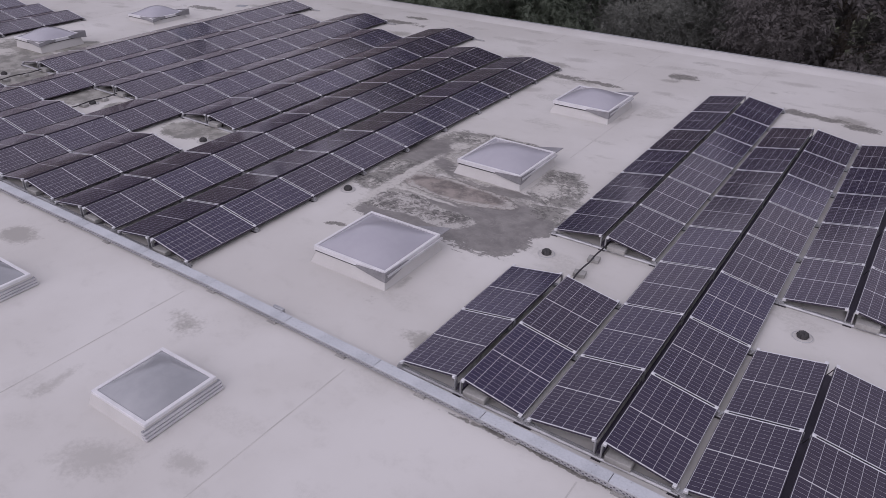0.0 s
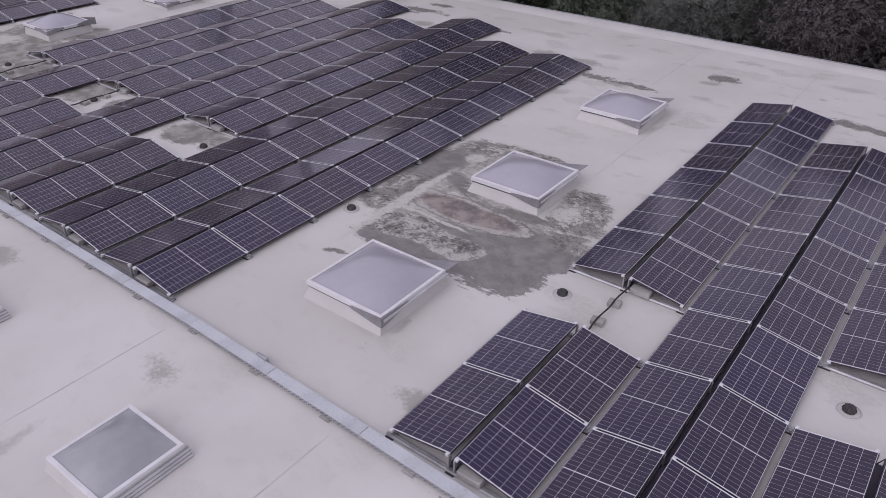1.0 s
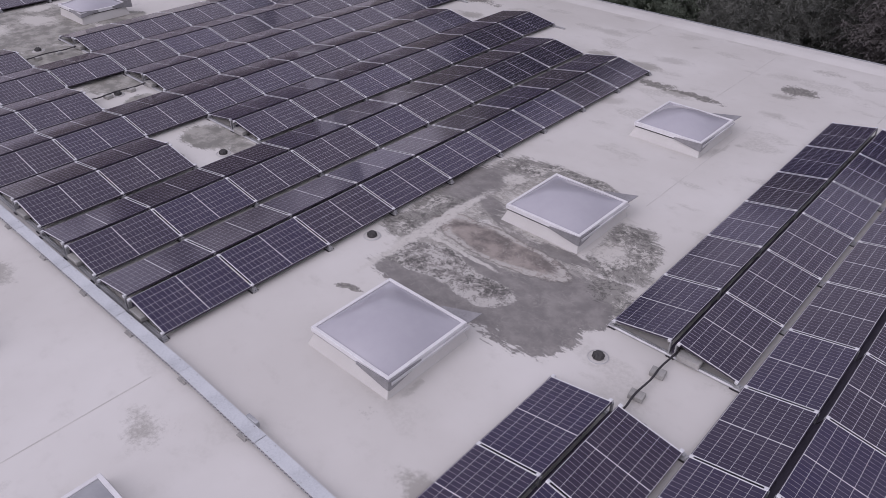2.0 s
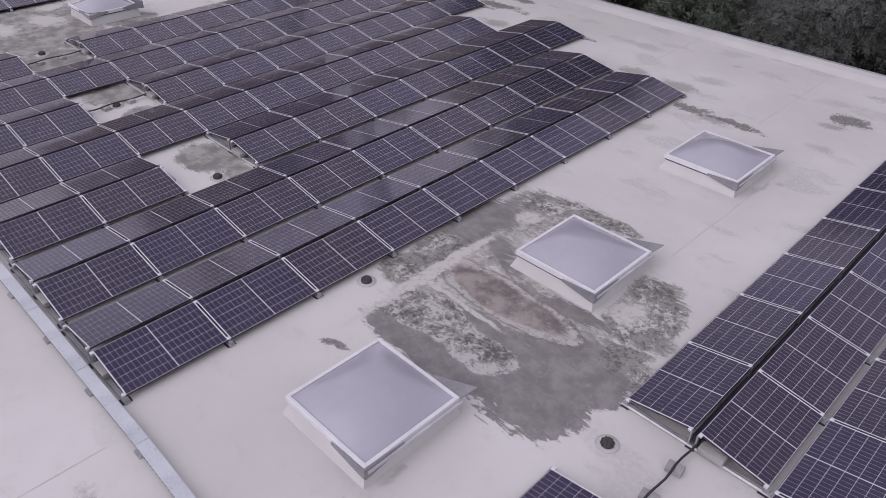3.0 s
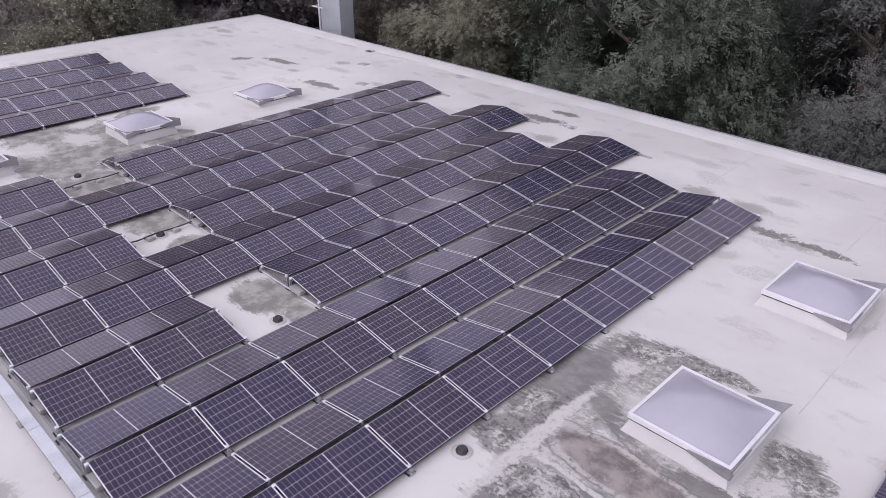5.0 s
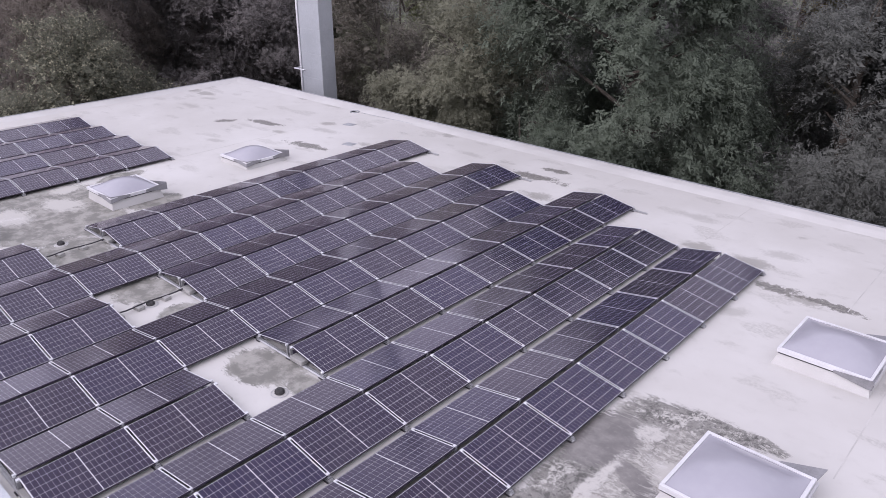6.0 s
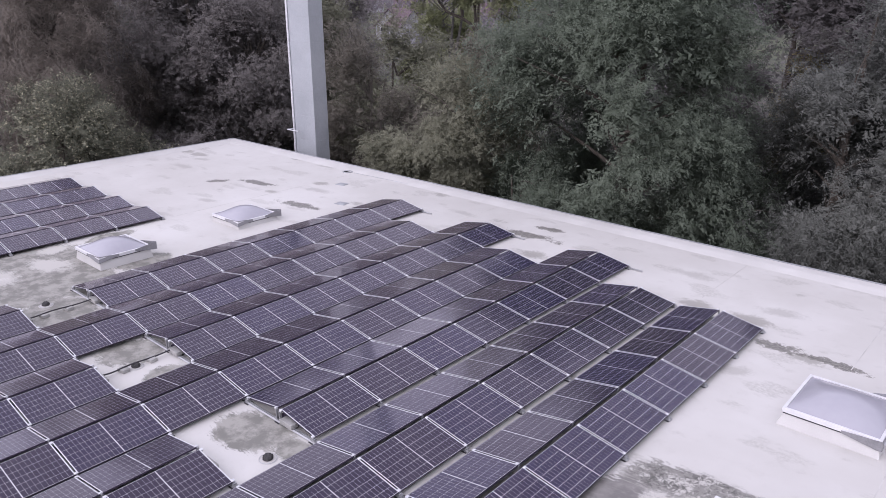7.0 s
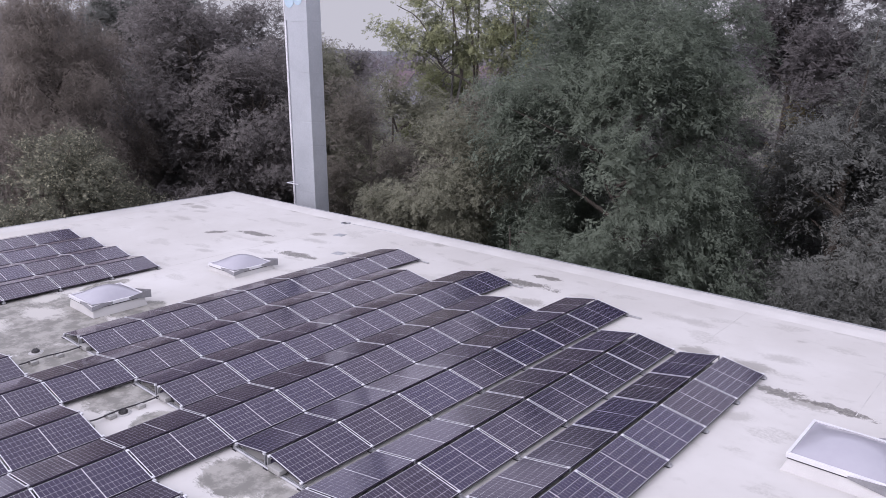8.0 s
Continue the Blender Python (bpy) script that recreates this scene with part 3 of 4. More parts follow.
def mount():
    """The bearer below a seam between panels: it runs along x from the tent's west foot at 0 to the east foot at TENT."""
    m = thing("panel_mount", Matrix(), "aluminium rail with ridge posts and clamps on rubber mats", "panel mount", "panel mounts")
    mid, top = TENT / 2, LOW + W * math.sin(radians(TILT))
    part("rail", prism(bmesh.new(), ((-0.05, 0.012), (0.05, 0.012), (0.05, 0.022), (0.03, 0.045), (0.012, 0.045), (0.012, 0.03), (-0.012, 0.03), (-0.012, 0.045), (-0.03, 0.045), (-0.05, 0.022)), -0.055, TENT + 0.07), RAILALU, m,
         m=pose(0, 0, 0, 0, 0, -90))
    for x in (0.02, mid, TENT - 0.02):
        part("rubber_mat", boxed((x - 0.07, x + 0.07, -0.075, 0.075, 0.0, 0.012)), RUBBER, m, "black rubber mat")
    for x in (0.0, TENT):
        part("foot", boxed((x - 0.035, x + 0.035, -0.035, 0.035, 0.04, LOW - 0.004), (x - 0.05, x + 0.05, -0.045, 0.045, 0.04, 0.055)), RAILALU, m)
    for s in (-1, 1):
        part("post", boxed((mid + s * 0.05 - 0.012, mid + s * 0.05 + 0.012, -0.03, 0.03, 0.04, top - 0.004), (mid + s * 0.035 - 0.03, mid + s * 0.035 + 0.03, -0.036, 0.036, 0.04, 0.06)), RAILALU, m)
    part("brace", tube(bmesh.new(), ((mid - 0.04, 0.0, 0.06), (mid + 0.04, 0.0, top - 0.05)), (0.008, 0.008), 5), RUBBER, m)
    rise = radians(TILT)
    for x, s in ((0.0, 1), (TENT, -1)):
        for d in (0.03, W - 0.03):
            part("clamp", boxed((-0.028, 0.028, -0.03, 0.03, 0.0, 0.046), round_by=0.004), ALU, m, "bright end clamp",
                 pose(x + s * d * math.cos(rise), 0, LOW + d * math.sin(rise), 0, -s * TILT, 0))
    return m


def ballast(x, y, z=0.045, turn=0):
    b = tagged(new("ballast_block", BLOCK), "pale concrete ballast block on a mounting rail", "ballast block", "ballast blocks")
    b.matrix_basis = pose(x, y, z, 0, 0, turn)
    return b


BLOCK = mesh_of("ballast_block", boxed((-0.19, 0.19, -0.09, 0.09, 0, 0.10), round_by=0.008), CONCRETE)
PANEL, MOUNT = None, None


def set_panel(x, y, west):
    global PANEL
    m = pose(x, y + 0.017, LOW, 0, -TILT, 0) if west else pose(x, y + 0.017 + LONG, LOW, 0, -TILT, 180)
    if PANEL is None:
        PANEL = solar_panel()
        PANEL.matrix_basis = m
        return PANEL
    return copy_thing(PANEL, m)


def set_mount(x, y):
    global MOUNT
    if MOUNT is None:
        MOUNT = mount()
        MOUNT.matrix_basis = pose(x, y, 0)
        return MOUNT
    return copy_thing(MOUNT, pose(x, y, 0))


def tent(x_west, y0, count, hole=None):
    """Two rows of panels back to back; a hole leaves out one pair."""
    for k in range(count):
        if k != hole:
            set_panel(x_west, y0 + k * P, True)
            set_panel(x_west + TENT, y0 + k * P, False)
    for k in range(count + 1):
        set_mount(x_west, y0 + k * P)
    runs = [(0, count)] if hole is None else [(0, hole), (hole + 1, count)]
    for a, b in runs:
        # added dark strip that puts the ridge gap's shade into colour
        duct = tagged(new("ridge_shade_strip", mesh_of("ridge_shade_strip", boxed((-0.065, 0.065, a * P, b * P, 0.075, 0.095), (-0.065, -0.055, a * P, b * P, 0.095, 0.11), (0.055, 0.065, a * P, b * P, 0.095, 0.11)), DARKGAP)), "added dark strip for the shade in the ridge gap between panel rows", "cable duct", "cable ducts")
        duct.matrix_basis = pose(x_west + TENT / 2, y0, 0)
    ends = [(0, 0.16), (count, -0.16)] + ([(hole, -0.02), (hole + 1, 0.05)] if hole is not None else [])
    for k, dy in ends:
        ballast(x_west + TENT / 2 + 0.3, y0 + k * P + dy * 0.2)


RIDGES = (0.0, -2.37, -4.74, -7.0, -9.25, -11.5, -13.75)
SHIFT = (0.0, 0.02, 0.06, 0.10, 0.16, 0.21, 0.26)
for i, count in enumerate((9, 9, 10, 9, 10, 9, 10)):
    tent(RIDGES[i] - TENT - 0.01, SHIFT[i], count, 2 if i in (2, 4, 6) else None)
for i, count in enumerate((9, 8, 8, 8)):
    tent(5.27 + i * PITCH, -0.045, count, 2 if i in (0, 2) else None)
for i in range(4):
    tent(-20.42 - i * PITCH - TENT, 0.14, 6)
for i in (2, 4, 6):
    spare = tagged(new("rail_end", mesh_of("rail_end", boxed((0, 0.40, -0.03, 0.03, 0.012, 0.045)), RAILALU)), "short aluminium rail end jutting past the panels", "rail", "rail ends")
    spare.matrix_basis = pose(RIDGES[i] + 0.06, SHIFT[i] + 10 * P, 0)

# ---- skylights ----
DOME_N = 14


def dome(bm, half, z, rise):
    """A bulging square pane, lifted most in the middle."""
    grid = {}
    for i in range(DOME_N + 1):
        for j in range(DOME_N + 1):
            u, v = 2 * i / DOME_N - 1, 2 * j / DOME_N - 1
            lift = rise * (1 - abs(u) ** 1.8) ** 0.85 * (1 - abs(v) ** 1.8) ** 0.85
            grid[i, j] = bm.verts.new((u * half, v * half, z + lift))
    for i in range(DOME_N):
        for j in range(DOME_N):
            bm.faces.new((grid[i, j], grid[i + 1, j], grid[i + 1, j + 1], grid[i, j + 1])).smooth = True
    return bm


def ring(half, inner, z0, z1):
    return ((-half, half, -half, -inner, z0, z1), (-half, half, inner, half, z0, z1), (-half, -inner, -inner, inner, z0, z1), (inner, half, -inner, inner, z0, z1))


def skylight(x, y, corners, top=0.37, half=0.895, rise=0.25, label=""):
    """A smoke vent: membrane-clad curb, white frame, opal dome and grey wind deflectors at some corners."""
    s = thing("skylight", pose(x, y, 0), label, "skylight", "skylights")
    flare = 0.0 if corners is FLARED else 0.06
    part("curb", frustum(bmesh.new(), (-half - flare, half + 0.02, -half - flare, half + 0.02, 0.0), (-half + 0.05, half - 0.05, -half + 0.05, half - 0.05, top - 0.10)), UPSTAND, s, "sloping membrane-clad curb")
    # black band stands in for the shade in the gap under the frame
    part("shade_band", boxed((-half + 0.02, half - 0.02, -half + 0.02, half - 0.02, top - 0.13, top - 0.10)), RUBBER, s, "black band for the shade line under the frame")
    part("frame", boxed(*ring(half, half - 0.062, top - 0.10, top), round_by=0.006), PVC, s, "white frame")
    part("dome", dome(bmesh.new(), half - 0.062, top - 0.02, rise), OPAL, s, "milky opal acrylic dome")
    if corners is FLARED:
        # plates round a corner: flush with the frame at their tips, deep and slightly raised at the corner
        for name, end, tips in (("near", (half + 0.03, -half - 0.03), ((half + 0.014, -0.22), (0.05, -half - 0.014))), ("far", (half + 0.05, half + 0.16), ((half + 0.014, 0.32), (0.1, half + 0.014)))):
            high, low = (0.035, 0.17) if name == "near" else (0.10, 0.16)
            for tip in tips:
                bm = bmesh.new()
                inward = Vector((-end[0], -end[1], 0)).normalized() * 0.012
                flat = [(*tip, top - 0.005), (*end, top + high), (*end, top - low), (*tip, top - 0.075)]
                if name == "near":
                    flat[1] = (end[0] - 0.05, end[1] + 0.05, top + high)
                a = [bm.verts.new(p) for p in flat]
                b = [bm.verts.new(Vector(p) + inward) for p in flat]
                bm.faces.new(a)
                bm.faces.new(b[::-1])
                for k in range(4):
                    bm.faces.new((a[k], b[k], b[(k + 1) % 4], a[(k + 1) % 4]))
                bmesh.ops.recalc_face_normals(bm, faces=bm.faces)
                part("wind_deflector", bm, DEFLECT, s, "grey sheet-metal wind deflector")
        return s
    for sx, sy, along_x in corners:
        # towards the south a skirt that deepens to the corner, towards the north a plate that flares out and up
        bm = bmesh.new()
        if sy < 0:
            flat = [(0.2, top - 0.06), (half + 0.03, top - 0.012), (half + 0.01, top - 0.215), (half - 0.08, top - 0.21), (0.2, top - 0.105)]
            rings = [[(u, half + 0.004 + d, z) for u, z in flat] for d in (0.0, 0.02)]
        else:
            flat = [(0.28, half + 0.004, top - 0.02), (half + 0.01, half + 0.004, top - 0.02), (half + 0.06, half + 0.31, top + 0.02), (0.33, half + 0.06, top - 0.01)]
            rings = [[(u, v, z - d) for u, v, z in flat] for d in (0.0, 0.015)]
        a, b = [[bm.verts.new((sx * (u if along_x else v), sy * (v if along_x else u), z)) for u, v, z in r] for r in rings]
        bm.faces.new(a)
        bm.faces.new(b[::-1])
        for k in range(len(a)):
            bm.faces.new((a[k], b[k], b[(k + 1) % len(a)], a[(k + 1) % len(a)]))
        bmesh.ops.recalc_face_normals(bm, faces=bm.faces)
        part("wind_deflector", bm, DEFLECT, s, "grey sheet-metal wind deflector")
    part("sill_strip", boxed((half + 0.004, half + 0.045, -half + 0.03, half + 0.02, top - 0.115, top - 0.07)), CURB, s, "grey sill strip")
    return s


SOME = ((1, -1, True), (1, -1, False), (1, 1, True))
FLARED = ((1, -1), (1, 1))
for x, y in ((2.765, 2.48), (2.72, 7.64), (2.62, 12.965)):
    skylight(x, y, SOME, label="square opal skylight in a white frame with grey wind deflectors")
for x, y, z in ((-17.75, 7.68, 0.40), (-18.1, 12.88, 0.27), (-17.85, 2.55, 0.40)):
    skylight(x, y, FLARED, z, 0.86, 0.30, label="domed opal skylight with grey wind deflectors at its corners")


def low_skylight(x, y):
    s = thing("skylight", pose(x, y, 0), "smaller opal skylight on a stepped white curb", "skylight", "skylights")
    part("base", frustum(bmesh.new(), (-0.69, 0.66, -0.70, 0.70, 0.0), (-0.64, 0.62, -0.635, 0.635, 0.19)), UPSTAND, s)
    for out, z0, z1 in ((0.712, 0.01, 0.045), (0.69, 0.060, 0.09), (0.67, 0.105, 0.135)):
        part("ledge", boxed((0.60, out, -0.70, 0.70, z0, z1), round_by=0.004), CURB, s, "grey metal ledge")
        # solid filler, darker grey for the shade between the ledges
        part("shadow_gap", boxed((0.60, out - 0.03, -0.69, 0.69, z1, z1 + 0.015)), ZINC, s, "recessed filler in darker grey for the shade between ledges")
    part("frame", boxed(*ring(0.64, 0.575, 0.19, 0.25), round_by=0.006), PVC, s, "white frame")
    part("dome", dome(bmesh.new(), 0.58, 0.235, 0.17), DOME_GREY, s, "milky grey acrylic dome")


low_skylight(2.64, -2.70)
low_skylight(-2.50, -2.70)

# ---- cable tray along the front of the arrays ----
tray = thing("cable_tray", Matrix(), "galvanised cable tray with closed lid on low feet", "cable tray")
y0, y1 = -0.305, -0.125


def tray_y(x):
    """The tray leaves the array's line slightly towards the east."""
    return -0.022 * max(0.0, x - 1.0)


slots = bmesh.new()
for k in range(44):
    hx = 0.03 + k * 0.0445
    box(slots, hx, hx + 0.028, y0 - 0.002, y0 + 0.001, 0.045 + 0.026 * (k % 2), 0.063 + 0.026 * (k % 2))
slots = mesh_of("slots", slots, DARKGAP)
for i in range(15):
    a = -17.0 + i * 2.0
    at = pose(a, tray_y(a), 0, 0, 0, math.degrees(math.atan2(tray_y(a + 2) - tray_y(a), 2)))
    seg = part("tray_section", boxed((0, 1.995, y0, y0 + 0.004, 0.03, 0.125), (0, 1.995, y1 - 0.004, y1, 0.03, 0.125), (0, 1.995, y0 + 0.004, y1 - 0.004, 0.03, 0.034)), ZINC, tray, "perforated metal tray", at)
    lid = part("lid", boxed((0.002, 1.993, y0 - 0.008, y1 + 0.008, 0.126, 0.132), (0.002, 1.993, y0 - 0.008, y0 - 0.004, 0.112, 0.126)), LID, tray, "pale metal lid", at)
    for sx in (0.25, 1.0, 1.75):
        for sy in (y0 + 0.02, y1 - 0.02):
            part("screw", boxed((sx - 0.008, sx + 0.008, sy - 0.008, sy + 0.008, 0.132, 0.136)), ZINC, lid)
    tagged(part("perforation", slots, DARKGAP, seg, "punched slots"), kind="stuff")
part("tray_bracket", boxed((2.50, 2.74, y1 + 0.01, y1 + 0.07, 0.05, 0.165), round_by=0.006), ZINC, tray, "folded joint bracket", pose(0, tray_y(2.6), 0))
for i in range(18):
    x = 1.05 + 1.62 * (i - 10)
    part("tray_foot", boxed((x - 0.09, x + 0.09, y0 - 0.03, y1 + 0.03, 0.008, 0.03), (x - 0.10, x + 0.10, y0 - 0.055, y1 + 0.04, 0.0, 0.008)), CONCRETE, tray, "small concrete foot", pose(0, tray_y(x), 0))

# ---- drains ----
def roof_drain(x, y):
    d = thing("roof_drain", pose(x, y, 0), "black domed roof drain strainer in a membrane collar", "roof drain", "roof drains")
    part("collar", lathe(bmesh.new(), ((0.19, 0.0), (0.19, 0.003), (0.15, 0.008), (0.11, 0.008))), WELD, d)
    part("clamping_ring", lathe(bmesh.new(), ((0.170, 0.004), (0.170, 0.011), (0.162, 0.012), (0.162, 0.006)), 24), ZINC, d)
    part("strainer", lathe(bmesh.new(), ((0.095, 0.012), (0.095, 0.03), (0.085, 0.065), (0.06, 0.098), (0.03, 0.112)), 16), IRON, d)
    for k in range(10):
        a = 2 * math.pi * k / 10
        part("rib", tube(bmesh.new(), ((0.10 * math.cos(a), 0.10 * math.sin(a), 0.02), (0.09 * math.cos(a), 0.09 * math.sin(a), 0.07), (0.03 * math.cos(a), 0.03 * math.sin(a), 0.117)), (0.007, 0.007, 0.006), 4), IRON, d)


for x, y in ((0.25, 4.45), (-4.98, 4.50), (5.51, 4.47), (10.38, 4.47), (-10.2, 4.58), (-15.4, 4.62)):
    roof_drain(x, y)


for x, y in ((-19.39, 18.83), (-17.04, 16.77)):
    pad = tagged(new("roof_marker_plate", mesh_of("roof_marker_plate", boxed((-0.24, 0.24, -0.20, 0.20, 0.0, 0.012), (-0.17, 0.17, -0.13, 0.13, 0.012, 0.02)), ZINC)), "small square grey sheet-metal plate lying on the membrane", "roof plate", "roof plates")
    pad.matrix_basis = pose(x, y, 0, 0, 0, 12)
hoop = tagged(new("drain_ring", mesh_of("drain_ring", lathe(bmesh.new(), ((0.24, 0.0), (0.24, 0.025), (0.21, 0.035), (0.17, 0.025), (0.17, 0.0)), 28), ZINC)), "dark metal ring of a roof drain close to the edge", "drain ring")
hoop.matrix_basis = pose(-20.98, 20.55, 0)
tagged(new("lightning_wire", mesh_of("lightning_wire", tube(bmesh.new(), ((-20.55, 20.6, 0.02), (-19.6, 20.62, 0.03), (-18.6, 20.72, 0.02), (-17.2, 20.78, 0.02)), (0.007,) * 4, 5), ZINC)), "thin dark wire lying along the roof edge", "wire")


# ---- loose cables in the gaps of the arrays ----
def loose_cable(x, y_from, y_to, blocks):
    bm = bmesh.new()
    pts = [(x + 0.02 * math.sin(k * 1.3), y_from + (y_to - y_from) * k / 12, 0.10 + 0.02 * math.cos(k * 1.1)) for k in range(13)]
    tube(bm, pts, [0.018] * 13, 6)
    c = tagged(new("cable_conduit", mesh_of("cable_conduit", bm, RUBBER)), "black corrugated cable conduit on small blocks", "cable conduit", "cable conduits")
    for y in blocks:
        b = tagged(new("conduit_block", BLOCK), "small grey concrete block under a conduit", "concrete block", "conduit blocks")
        b.matrix_basis = pose(x, y, 0, 0, 0, 8) @ Matrix.Diagonal((0.6, 1.0, 0.85, 1))
    return c


loose_cable(5.27 + TENT / 2 + 0.05, 3.45, 5.45, (4.1, 4.75))
loose_cable(RIDGES[4] - TENT / 2 + 0.15, 3.65, 5.6, (4.29, 4.96))
loose_cable(RIDGES[6] - TENT / 2 + 0.2, 3.55, 5.75, (4.29, 4.92))


# ---- chimney ----
def chimney(x, y, w, d, top):
    c = thing("chimney", pose(x, y, 0), "tall rectangular grey metal-clad chimney beside the roof", "chimney")
    z = GROUND
    step = 1.32
    while z < top:
        part("cladding_panel", boxed((-w / 2, w / 2, -d / 2, d / 2, z, min(z + step - 0.003, top)), round_by=0.008), CLAD, c)
        z += step
    part("core", boxed((-w / 2 + 0.03, w / 2 - 0.03, -d / 2 + 0.03, d / 2 - 0.03, GROUND, top - 0.05)), CLAD, c)
    part("conduit", tube(bmesh.new(), ((-w / 2 + 0.14, -d / 2 - 0.05, GROUND), (-w / 2 + 0.14, -d / 2 - 0.05, 9.6)), (0.045, 0.045), 8), ALU, c, "thin vertical pipe")
    part("corner_trim", boxed((-w / 2 - 0.02, -w / 2 + 0.05, -d / 2 - 0.02, -d / 2 + 0.05, GROUND, top)), PVC, c)
    arm = bmesh.new()
    tube(arm, ((-w / 2 + 0.1, -d / 2 - 0.02, 0.75), (-w / 2 + 0.1, -d / 2 - 0.5, 0.75), (-w / 2 + 1.1, -d / 2 - 0.5, 0.75)), (0.035, 0.035, 0.035), 6)
    part("bracket", arm, ALU, c, "small metal arm")
    for u, v, r in ((-0.25, 10.62, 0.42), (0.48, 10.66, 0.36)):
        part("emblem", lathe(bmesh.new(), ((r * 0.35, 0.0), (r, 0.0), (r, 0.02), (r * 0.35, 0.02)), 18), TEAL, c, "faded teal emblem", pose(u - 0.2, -d / 2 - 0.001, v, 90, 0, 0))
    return c


chimney(-27.95, 24.0, 1.92, 0.95, 15.0)

# ---- trees ----
def leaves_mesh(name, base, along, across, puff, material):
    """Small pointed leaves, each from its base along its own way; puff: the way that its spray bulges."""
    n = len(base)
    v = np.empty((n, 3, 3), np.float32)
    v[:, 0] = base - across
    v[:, 1] = base + across
    v[:, 2] = base + along
    me = bpy.data.meshes.new(name)
    me.vertices.add(n * 3)
    me.vertices.foreach_set("co", v.ravel())
    me.loops.add(n * 3)
    me.loops.foreach_set("vertex_index", np.arange(n * 3, dtype=np.int32))
    me.polygons.add(n)
    me.polygons.foreach_set("loop_start", np.arange(0, n * 3, 3, dtype=np.int32))
    me.polygons.foreach_set("loop_total", np.full(n, 3, np.int32))
    me.materials.append(material)
    me.attributes.new("puff", "FLOAT_VECTOR", "POINT").data.foreach_set("vector", np.repeat(puff.astype(np.float32), 3, axis=0).ravel())
    me.update()
    me.validate()
    return me


def sprays(rng, spot, clump, mid, leaves, size, width, droop, per=6):
    """Leaves in small sprays: each spray has one way and one face, its leaves stand to both sides of it."""
    n = leaves // per
    which = rng.integers(0, len(spot), n)
    own = clump * rng.uniform(0.6, 1.3, len(spot))[which, None]
    off = rng.normal(size=(n, 3)) * np.array((1, 1, 0.62)) * own * 0.50
    root = spot[which] + off
    root[:, 2] -= droop * (off[:, 0] ** 2 + off[:, 1] ** 2) / np.maximum(own[:, 0], 0.1)
    out = unit(root - mid)
    way = unit(rng.normal(size=(n, 3)) * 0.8 + out * 0.7 + np.array((0, 0, -1.5 * droop)))
    face = unit(rng.normal(size=(n, 3)) * 0.40 + out * 0.6 + np.array((0, 0, 0.75)))
    side = unit(np.cross(way, face))
    length = size * 2.6 * rng.uniform(0.6, 1.3, (n, 1))
    base, along, across, puff = [], [], [], []
    bulge = unit(off / own * 1.1 + out * 0.55 + face * 0.45 + np.array((0, 0, 0.25)))
    for k in range(per):
        s = -1.0 if k % 2 else 1.0
        step = way * length * (k + 0.5) / per
        turn = unit(way * 0.7 + side * s * 0.8 + rng.normal(size=(n, 3)) * 0.22)
        big = size * rng.uniform(0.7, 1.25, (n, 1))
        base.append(root + step + side * s * size * 0.15)
        along.append(turn * big)
        across.append(unit(np.cross(turn, face) + rng.normal(size=(n, 3)) * 0.2) * big * width * 0.5)
        puff.append(unit(bulge + rng.normal(size=(n, 3)) * 0.16))
    return np.concatenate(base), np.concatenate(along), np.concatenate(across), np.concatenate(puff)


def unit(v):
    return v / np.maximum(np.linalg.norm(v, axis=1, keepdims=True), 1e-6)


